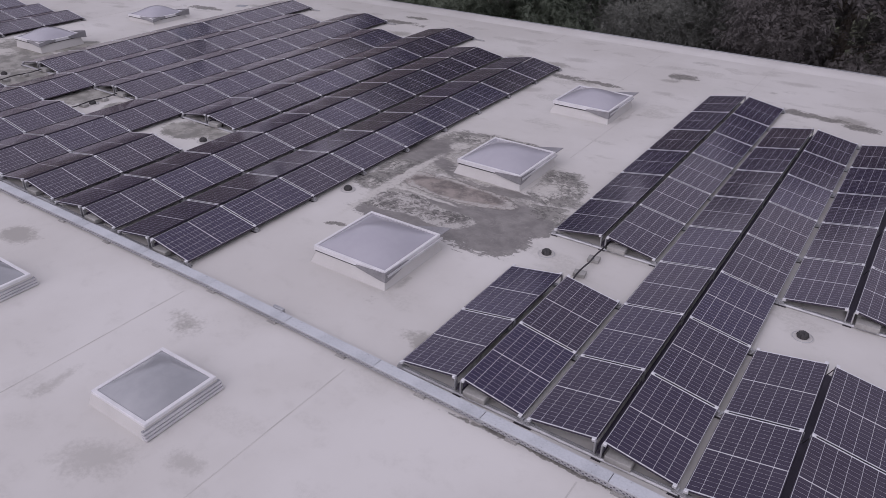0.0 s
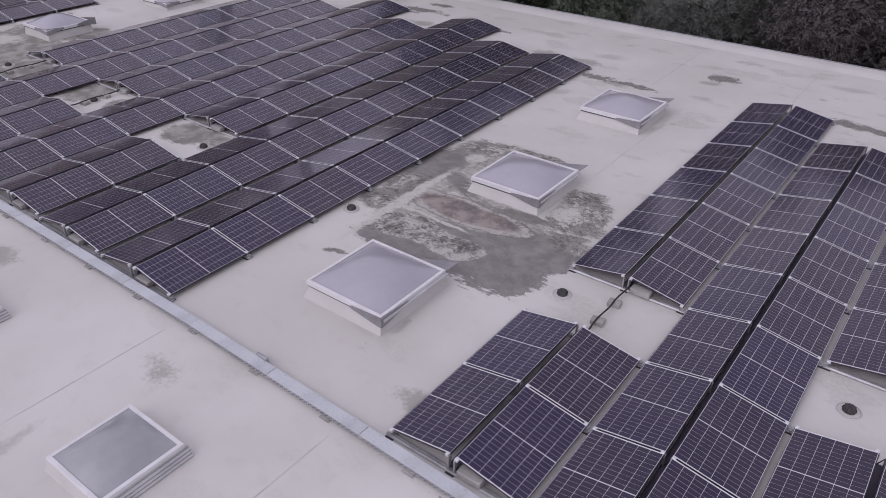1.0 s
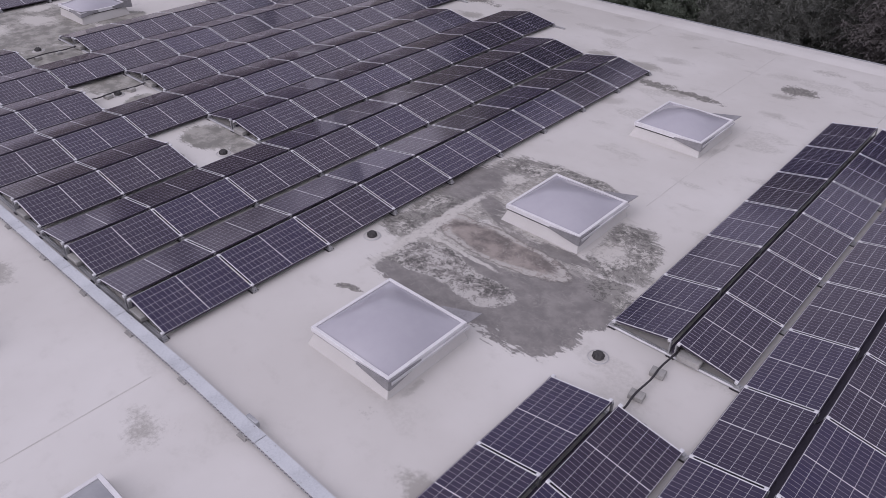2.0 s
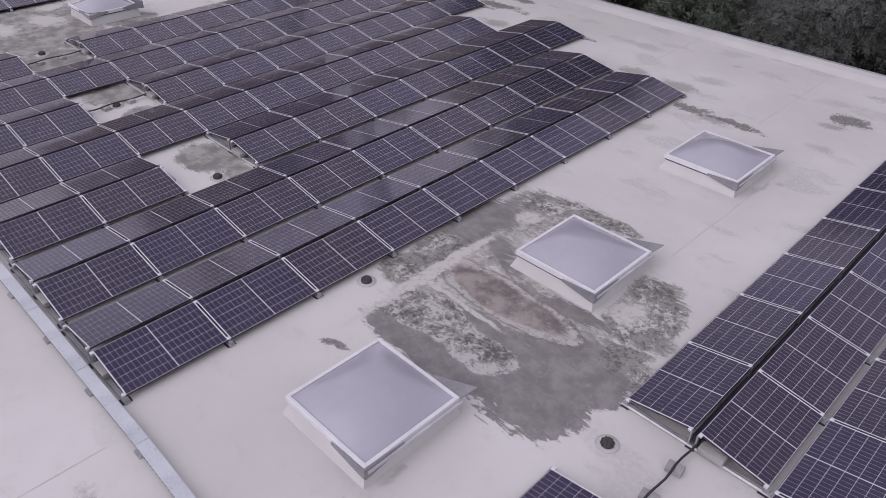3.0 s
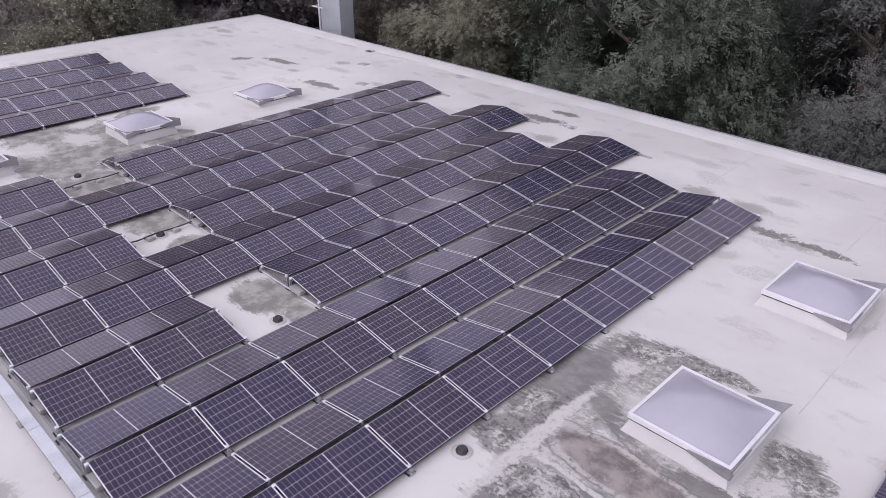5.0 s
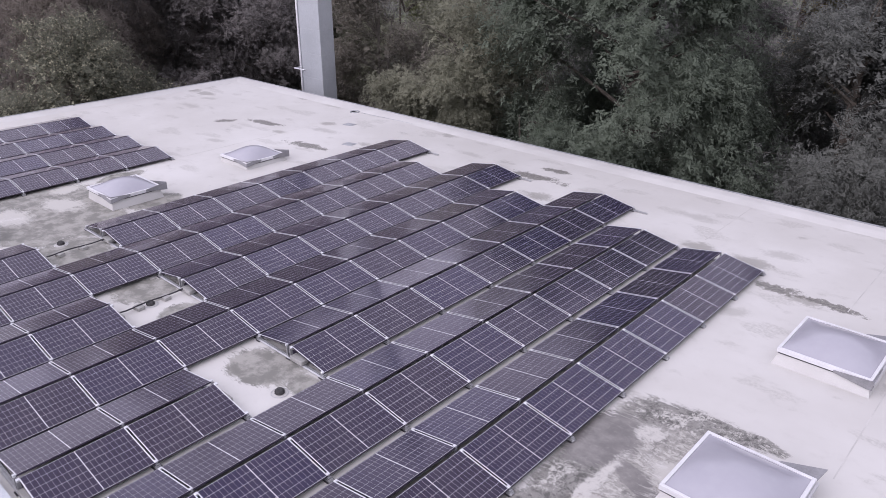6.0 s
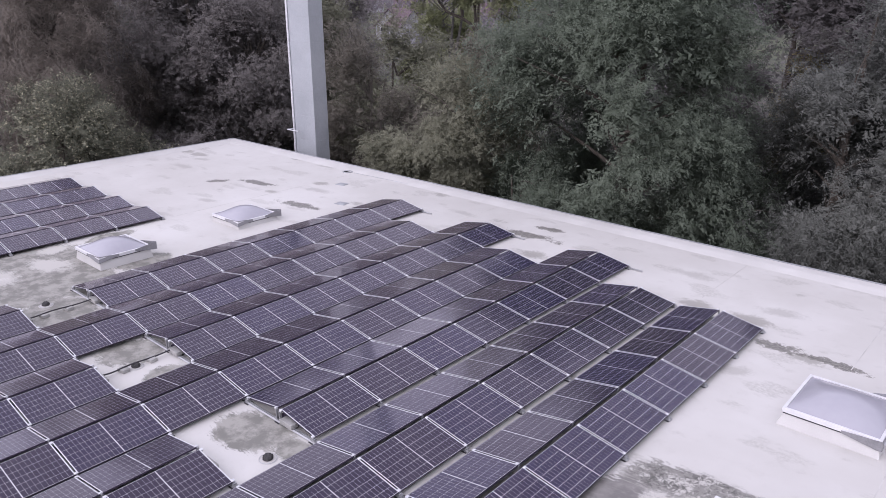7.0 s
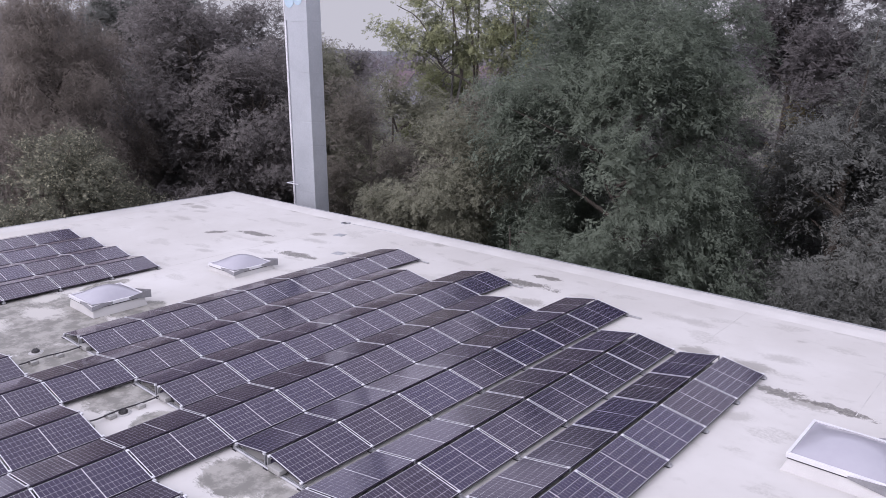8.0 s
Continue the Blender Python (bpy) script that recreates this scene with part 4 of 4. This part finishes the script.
def tree(name, x, y, label, leaf, centre, radii, leaves=20000, size=0.2, width=0.42, clumps=150, clump=1.0, droop=0.3, inner=0.35, trunk=0.35, bark=None, stems=1, seed=1, lumps=0.3, cone=0.0, boughs=()):
    """A tapered trunk with limbs that reach into a crown of leaf clumps round an uneven ellipsoid."""
    rng = np.random.default_rng(seed)
    bark = bark or BARK
    t = thing(name, pose(x, y, GROUND), label, "tree" if name != "shrub" else "shrub", "shrubs" if name == "shrub" else "trees")
    mid = np.array((0, 0, centre - GROUND))
    rad = np.array(radii)
    count = max(8, clumps // 9)
    way = unit(rng.normal(size=(count, 3)))
    bulge = 1 + lumps * np.sin(way @ rng.normal(size=3) * 4 + rng.uniform(0, 6)) * np.cos(way @ rng.normal(size=3) * 5)
    lobe = way * ((inner + (0.86 - inner) * rng.uniform(0, 1, count) ** 0.45) * bulge)[:, None]
    if cone:
        lobe[:, :2] *= (1 - cone * (lobe[:, 2:3] * 0.5 + 0.5))
    big = rad.min() * rng.uniform(0.24, 0.42, count)
    pick = rng.integers(0, count, clumps)
    skin = unit(rng.normal(size=(clumps, 3)) + way[pick] * 0.5 + np.array((0, 0, 0.45)))
    spot = lobe[pick] * rad + skin * np.array((1, 1, 0.8)) * (big[pick] * rng.uniform(0.75, 1.05, clumps))[:, None] + mid
    spot[:, 2] = np.maximum(spot[:, 2], 0.8)
    # trunk and limbs
    wood = bmesh.new()
    top = centre - GROUND + rad[2] * 0.55
    for k in range(stems):
        lean = rng.normal(size=2) * (0.03 if stems == 1 else 0.09)
        pts = [(lean[0] * h + 0.12 * math.sin(h * 0.5 + k) + k * 0.4, lean[1] * h + 0.1 * math.cos(h * 0.4), h) for h in np.linspace(0, top, 8)]
        tube(wood, pts, [trunk * (1 - 0.8 * i / 7) for i in range(8)], 8)
    part("trunk", wood, bark, t)
    for points in boughs:
        n = len(points) - 1
        part("bough", tube(bmesh.new(), points, [trunk * (0.75 - 0.55 * i / n) for i in range(n + 1)], 7), BARK, t, "long dark bare bough")
    limbs = bmesh.new()
    for s in spot[:: max(1, clumps // 45)]:
        h = max(1.0, min(top * 0.9, s[2] - 0.45 * math.hypot(s[0], s[1])))
        a, b = Vector((0, 0, h)), Vector(s.tolist())
        mid_way = (a + b) / 2 + Vector(rng.normal(size=3).tolist()) * 0.3 + Vector((0, 0, 0.3))
        curve = [a * (1 - u) ** 2 + mid_way * 2 * u * (1 - u) + b * u * u for u in (0.0, 0.25, 0.5, 0.75, 1.0)]
        tube(limbs, curve, (trunk * 0.26, trunk * 0.2, trunk * 0.14, trunk * 0.08, 0.02), 5)
    part("branchwork", limbs, bark, t)
    # larger leaves deeper in, which close the crown
    deep = lobe * rad * 0.88 + mid
    deep[:, 2] = np.maximum(deep[:, 2], 1.0)
    under = sprays(rng, deep, float(big.mean()) * 0.95, mid, leaves // 2, size * 1.3, width * 1.5, droop)
    outer = sprays(rng, spot, clump, mid, int(leaves * 1.35), size * 0.80, width * 1.25, droop)
    base, along, across, puff = (np.concatenate(pair) for pair in zip(outer, under))
    base[:, 2] = np.maximum(base[:, 2], 0.3)
    part("crown", leaves_mesh("crown", base, along, across, puff, leaf), leaf, t)
    return t


tree("conifer", -46.4, 18.0, "tall weeping conifer with hanging brown-green sprays", NEEDLES, 2.8, (5.4, 5.4, 12.6), 84000, 0.34, 0.16, 480, 0.95, 1.6, 0.3, 0.4, seed=3, cone=0.2, lumps=0.2)
tree("broadleaf_tree", -37.2, 13.6, "round pale-flowered broadleaf tree behind the roof edge", LEAF_BRIGHT, -2.3, (5.2, 5.5, 6.0), 66000, 0.16, 0.6, 330, 0.8, 0.2, 0.6, 0.25, seed=4, lumps=0.1)
tree("broadleaf_tree", -47.0, 29.0, "dark dense broadleaf tree", LEAF_DARK, 3.0, (7.0, 7.0, 12.4), 84000, 0.22, 0.6, 420, 1.5, 0.3, 0.5, 0.4, seed=5, lumps=0.2)
tree("broadleaf_tree", -51.5, 33.0, "tall dark broadleaf tree in the second row", LEAF_DARK, 5.0, (6.4, 6.4, 10.4), 60000, 0.26, 0.6, 300, 1.4, 0.3, 0.4, 0.4, seed=27, lumps=0.15)
tree("broadleaf_tree", -41.0, 29.5, "dark brownish broadleaf tree", LEAF_DARK, 0.0, (4.6, 4.6, 8.6), 40000, 0.2, 0.6, 220, 1.1, 0.3, 0.5, 0.3, seed=6)
tree("broadleaf_tree", -62.0, 23.0, "tall dark broadleaf tree at the wood edge", LEAF_DARK, 5.0, (8.0, 8.0, 14.0), 14000, 0.5, 0.6, 220, 1.4, 0.3, 0.5, 0.45, seed=7)
tree("broadleaf_tree", -62.5, 32.5, "tall dark green broadleaf tree deep in the wood", LEAF_MOSS, 4.5, (7.0, 7.0, 13.0), 46000, 0.3, 0.6, 200, 1.3, 0.3, 0.5, 0.4, seed=26)
tree("broadleaf_tree", -51.0, 42.0, "dark broadleaf tree behind the chimney", LEAF_OLIVE, 0.5, (6.0, 6.0, 9.4), 36000, 0.28, 0.6, 200, 1.3, 0.3, 0.5, 0.4, seed=8)
tree("broadleaf_tree", -30.5, 31.0, "half-bare brown broadleaf tree with pale twigs", LEAF_DUSK, -0.8, (4.4, 4.0, 6.2), 26000, 0.16, 0.6, 240, 0.9, 0.2, 0.4, 0.22, PALEBARK, 2, seed=9)
tree("broadleaf_tree", -36.0, 39.0, "olive broadleaf tree in the wood edge", LEAF_OLIVE, -1.0, (5.4, 5.4, 7.4), 36000, 0.24, 0.6, 200, 1.2, 0.3, 0.5, 0.3, seed=10)
tree("broadleaf_tree", -20.2, 27.6, "olive-brown broadleaf tree with loose crown", LEAF_OLIVE, -0.2, (4.0, 4.0, 6.2), 56000, 0.15, 0.6, 300, 0.85, 0.3, 0.5, 0.25, seed=11)
tree("broadleaf_tree", -25.2, 35.0, "brown-green broadleaf tree behind the front row", LEAF_DUSK, 0.0, (4.6, 4.6, 6.4), 38000, 0.2, 0.6, 210, 1.1, 0.3, 0.5, 0.28, seed=12)
tree("poplar", -46.5, 56.0, "tall sparse yellow-green poplar with a long arching limb", LEAF_YELLOW, 11.5, (10.5, 4.5, 9.0), 15000, 0.24, 0.75, 420, 1.0, 0.25, 0.25, 0.22, GREYBARK, 2, seed=13,
     boughs=(((4.5, 0, 13.2), (3.6, 0, 14.0), (2.4, 0, 14.5), (0.6, 0, 15.0), (-0.4, 0, 15.9), (-0.9, 0, 16.9), (-1.2, 0, 17.8), (-2.0, 0, 19.0), (-3.1, 0, 20.1), (-4.1, 0, 20.8), (-6.4, 0, 21.7)), ((4.65, 0, 0), (4.65, 0, 15.1), (4.6, 0.2, 18.3), (4.7, 0.2, 28.0)),
             ((4.5, 0, 12.0), (3.8, 0.2, 18.5), (2.8, 0.3, 21.8), (1.9, 0.3, 26.0)), ((2.6, 0.1, 14.6), (1.8, 0.2, 18.0), (1.1, 0.2, 21.9), (0.4, 0.2, 26.0))))
tree("poplar", -37.0, 56.5, "tall sparse yellow-green poplar with several stems", LEAF_YELLOW, 11.5, (7.0, 4.5, 9.5), 12000, 0.24, 0.75, 300, 1.0, 0.25, 0.25, 0.24, GREYBARK, 2, seed=14,
     boughs=(((0.7, 0, 0), (0.7, 0, 18.5), (0.75, 0.2, 22.0), (1.0, 0.2, 29.0)), ((0.4, 0, 10), (-0.8, 0.2, 18.0), (-1.6, 0.2, 22.0), (-2.6, 0, 27.0))))
tree("broadleaf_tree", -58.5, 51.5, "dark rounded broadleaf tree in the far row", LEAF_DARK, 1.8, (6.0, 6.0, 7.4), 30000, 0.28, 0.6, 180, 1.2, 0.3, 0.5, 0.4, seed=28)
tree("broadleaf_tree", -51.2, 62.0, "yellow-green young tree under the poplars", LEAF_YELLOW, 0.5, (4.5, 4.5, 7.0), 22000, 0.26, 0.6, 170, 1.1, 0.3, 0.4, 0.25, seed=30)
tree("ash_tree", -10.9, 28.2, "large green ash tree with drooping compound leaves", LEAF_GREEN, 2.5, (5.7, 5.0, 11.0), 165000, 0.19, 0.4, 560, 1.1, 0.55, 0.5, 0.45, seed=15, lumps=0.25)
tree("ash_tree", -14.6, 25.8, "bright green young ash in front of the large one", LEAF_GREEN, -2.6, (2.7, 2.2, 4.6), 42000, 0.17, 0.4, 200, 0.9, 0.6, 0.4, 0.2, seed=31, lumps=0.2)
tree("ash_tree", -2.2, 31.0, "dark green ash tree close to the building", LEAF_MOSS, 0.5, (4.8, 4.6, 8.0), 110000, 0.18, 0.4, 420, 1.1, 0.5, 0.5, 0.4, seed=16)
tree("ash_tree", 6.8, 30.0, "ash tree beyond the roof edge with leaves darkened for shade", LEAF_SHADE, 0.5, (5.0, 4.6, 9.0), 56000, 0.22, 0.4, 260, 1.0, 0.5, 0.5, 0.4, seed=17)
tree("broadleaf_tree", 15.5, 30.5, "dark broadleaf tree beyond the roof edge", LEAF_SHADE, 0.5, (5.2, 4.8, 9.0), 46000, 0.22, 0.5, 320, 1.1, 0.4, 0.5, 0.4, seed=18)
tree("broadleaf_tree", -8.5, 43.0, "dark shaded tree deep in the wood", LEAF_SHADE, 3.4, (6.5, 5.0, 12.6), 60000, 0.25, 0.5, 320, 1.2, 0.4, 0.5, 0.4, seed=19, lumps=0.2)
tree("broadleaf_tree", -20.0, 46.0, "tall green broadleaf tree behind the ash", LEAF_MOSS, 4.0, (6.5, 6.0, 13.0), 40000, 0.32, 0.5, 240, 1.3, 0.3, 0.5, 0.45, seed=20)
tree("broadleaf_tree", 0.5, 46.0, "tall broadleaf tree with leaves darkened for shade", LEAF_SHADE, 4.5, (7.4, 6.0, 13.5), 60000, 0.29, 0.55, 280, 1.3, 0.3, 0.45, 0.45, seed=21)
tree("broadleaf_tree", -5.6, 38.5, "small golden broadleaf tree", LEAF_GOLD, 2.0, (1.7, 1.7, 3.4), 9000, 0.17, 0.6, 70, 0.7, 0.3, 0.4, 0.15, seed=22)
tree("broadleaf_tree", 12.0, 44.0, "tall dark broadleaf tree in the back row", LEAF_DARK, 3.0, (7.0, 6.0, 12.0), 16000, 0.40, 0.55, 260, 1.4, 0.3, 0.5, 0.45, seed=23)
# next two trees stand out of view, added for the panels to reflect
tree("broadleaf_tree", -44.0, 0.0, "added dark broadleaf tree out of view west of the roof", LEAF_DARK, -2.0, (6.0, 7.0, 6.5), 12000, 0.55, 0.55, 180, 1.4, 0.3, 0.5, 0.45, seed=24)
tree("broadleaf_tree", 25.0, 33.0, "added dark broadleaf tree out of view past the far roof corner", LEAF_DARK, 1.5, (7.0, 5.5, 10.5), 8000, 0.55, 0.55, 180, 1.4, 0.3, 0.5, 0.45, seed=25)
for k, (x, y, r, leaf) in enumerate(((-16.0, 38.0, 4.0, LEAF_DARK), (-30.0, 44.0, 4.5, LEAF_OLIVE), (-24.0, 25.4, 1.5, LEAF_MOSS), (-1.0, 37.5, 3.6, LEAF_DARK), (-13.0, 52.0, 4.5, LEAF_DARK), (8.0, 37.5, 4.0, LEAF_DARK), (-40.0, 38.0, 4.0, LEAF_OLIVE), (-43.0, 21.5, 4.4, LEAF_DARK), (-38.0, 23.5, 4.0, LEAF_DARK), (-55.0, 34.0, 4.5, LEAF_DARK))):
    tree("shrub", x, y, "dense dark shrub under the trees", leaf, GROUND + r * 0.95, (r, r, r * 0.95), 11000, 0.25, 0.55, 110, 1.0, 0.3, 0.4, 0.1, seed=40 + k)

# ---- distance ----
def far_wood():
    """The closed wood behind the single trees, too dense to count."""
    rng = np.random.default_rng(77)
    n = 420
    a = rng.uniform(radians(88), radians(172), n)
    d = rng.uniform(72, 105, n)
    top = 1.5 + 2.0 * np.sin(a * 9) + rng.uniform(-2.5, 1.0, n)
    z = GROUND + (top - GROUND) * rng.uniform(0.15, 1.0, n) ** 0.6
    spot = np.stack((np.cos(a) * d, np.sin(a) * d, z), 1)
    base, along, across, puff = sprays(rng, spot, 4.5, np.array((0, 0, -60.0)), 130000, 0.36, 0.6, 0.2)
    ob = new("far_wood", leaves_mesh("far_wood", base, along, across, puff, LEAF_DARK))
    return tagged(ob, "dense dark wood far behind the building", "wood", kind="stuff")


far_wood()


def village_green():
    """Woods and gardens between the houses, far off."""
    rng = np.random.default_rng(78)
    n = 700
    a = rng.uniform(radians(95), radians(160), n)
    d = rng.uniform(260, 760, n)
    z = GROUND + rng.uniform(1.0, 9.0, n) + (d - 260) * 0.012
    spot = np.stack((np.cos(a) * d, np.sin(a) * d, z), 1)
    base, along, across, puff = sprays(rng, spot, 8.0, np.array((0, 0, -400.0)), 42000, 1.6, 0.8, 0.1)
    ob = new("distant_trees", leaves_mesh("distant_trees", base, along, across, puff, LEAF_HAZE))
    return tagged(ob, "hazy grey-green trees between distant houses", "wood", kind="stuff")


village_green()


def house(x, y, turn, w, d, h, roof_h):
    t = thing("house", pose(x, y, GROUND, 0, 0, turn), "distant white house with a dark red tiled gable roof", "house", "distant houses")
    part("wall", prism(bmesh.new(), ((-w / 2, 0), (w / 2, 0), (w / 2, h), (0, h + roof_h), (-w / 2, h)), -d / 2, d / 2), HOUSEWALL, t)
    slope = math.atan2(roof_h, w / 2)
    for s in (-1, 1):
        part("roof", prism(bmesh.new(), ((s * (w / 2 + 0.5), h - 0.5 * math.tan(slope) + 0.1), (s * (w / 2 + 0.5), h - 0.5 * math.tan(slope) + 0.45), (0, h + roof_h + 0.45), (0, h + roof_h + 0.1)), -d / 2 - 0.5, d / 2 + 0.5), TILE, t)
    for k in (-1, 1):
        win = part("window", boxed((k * w / 4 - 0.6, k * w / 4 + 0.6, -d / 2 - 0.06, -d / 2 - 0.02, h - 2.0, h - 0.6)), PVC, t)
        part("pane", boxed((k * w / 4 - 0.5, k * w / 4 + 0.5, -d / 2 - 0.10, -d / 2 - 0.07, h - 1.9, h - 0.7)), GLASS, win)


for x, y, turn in ((-174, 180, 75), (-182, 183, 30), (-291, 300, 120), (-280, 306, 60), (-215, 276, 120), (-420, 400, 60)):
    house(x, y, turn, 9.0, 12.0, 5.5, 5.0)


def ridge(name, distance, top, seed):
    """A long far hill, as a rounded bank round the north-west."""
    rng = np.random.default_rng(seed)
    bm = bmesh.new()
    rows = []
    for i in range(61):
        a = radians(60 + i * 2.5)
        h = top * (0.75 + 0.25 * math.sin(i * 0.33 + seed) + 0.05 * rng.normal())
        rows.append([bm.verts.new((math.cos(a) * (distance + e), math.sin(a) * (distance + e), GROUND + h * f)) for e, f in ((0, 0.0), (40, 0.45), (110, 0.85), (220, 1.0), (420, 0.9))])
    for a, b in zip(rows, rows[1:]):
        for k in range(4):
            bm.faces.new((a[k], a[k + 1], b[k + 1], b[k])).smooth = True
    return tagged(new(name, mesh_of(name, bm, HILL)), "far wooded hill under a pale sky", "hill", kind="structure")


ridge("backdrop_hill", 900, 29, 2)


def cloud_bank():
    """Low grey cloud along the horizon, far behind the hill."""
    m, n, l, _ = nodes_of("low_cloud")
    glow = n.new("ShaderNodeEmission")
    glow.inputs["Color"].default_value, glow.inputs["Strength"].default_value = (0.362, 0.364, 0.350, 1), 1.0
    l.new(glow.outputs[0], n["Material Output"].inputs["Surface"])
    bm = bmesh.new()
    rows = [[bm.verts.new((math.cos(radians(60 + i * 5)) * 2000, math.sin(radians(60 + i * 5)) * 2000, z)) for z in (GROUND, 260)] for i in range(31)]
    for a, b in zip(rows, rows[1:]):
        bm.faces.new((a[0], a[1], b[1], b[0])).smooth = True
    return tagged(new("backdrop_cloud", mesh_of("backdrop_cloud", bm, m)), "plain grey cloud low over the horizon", "sky", kind="structure")


cloud_bank()
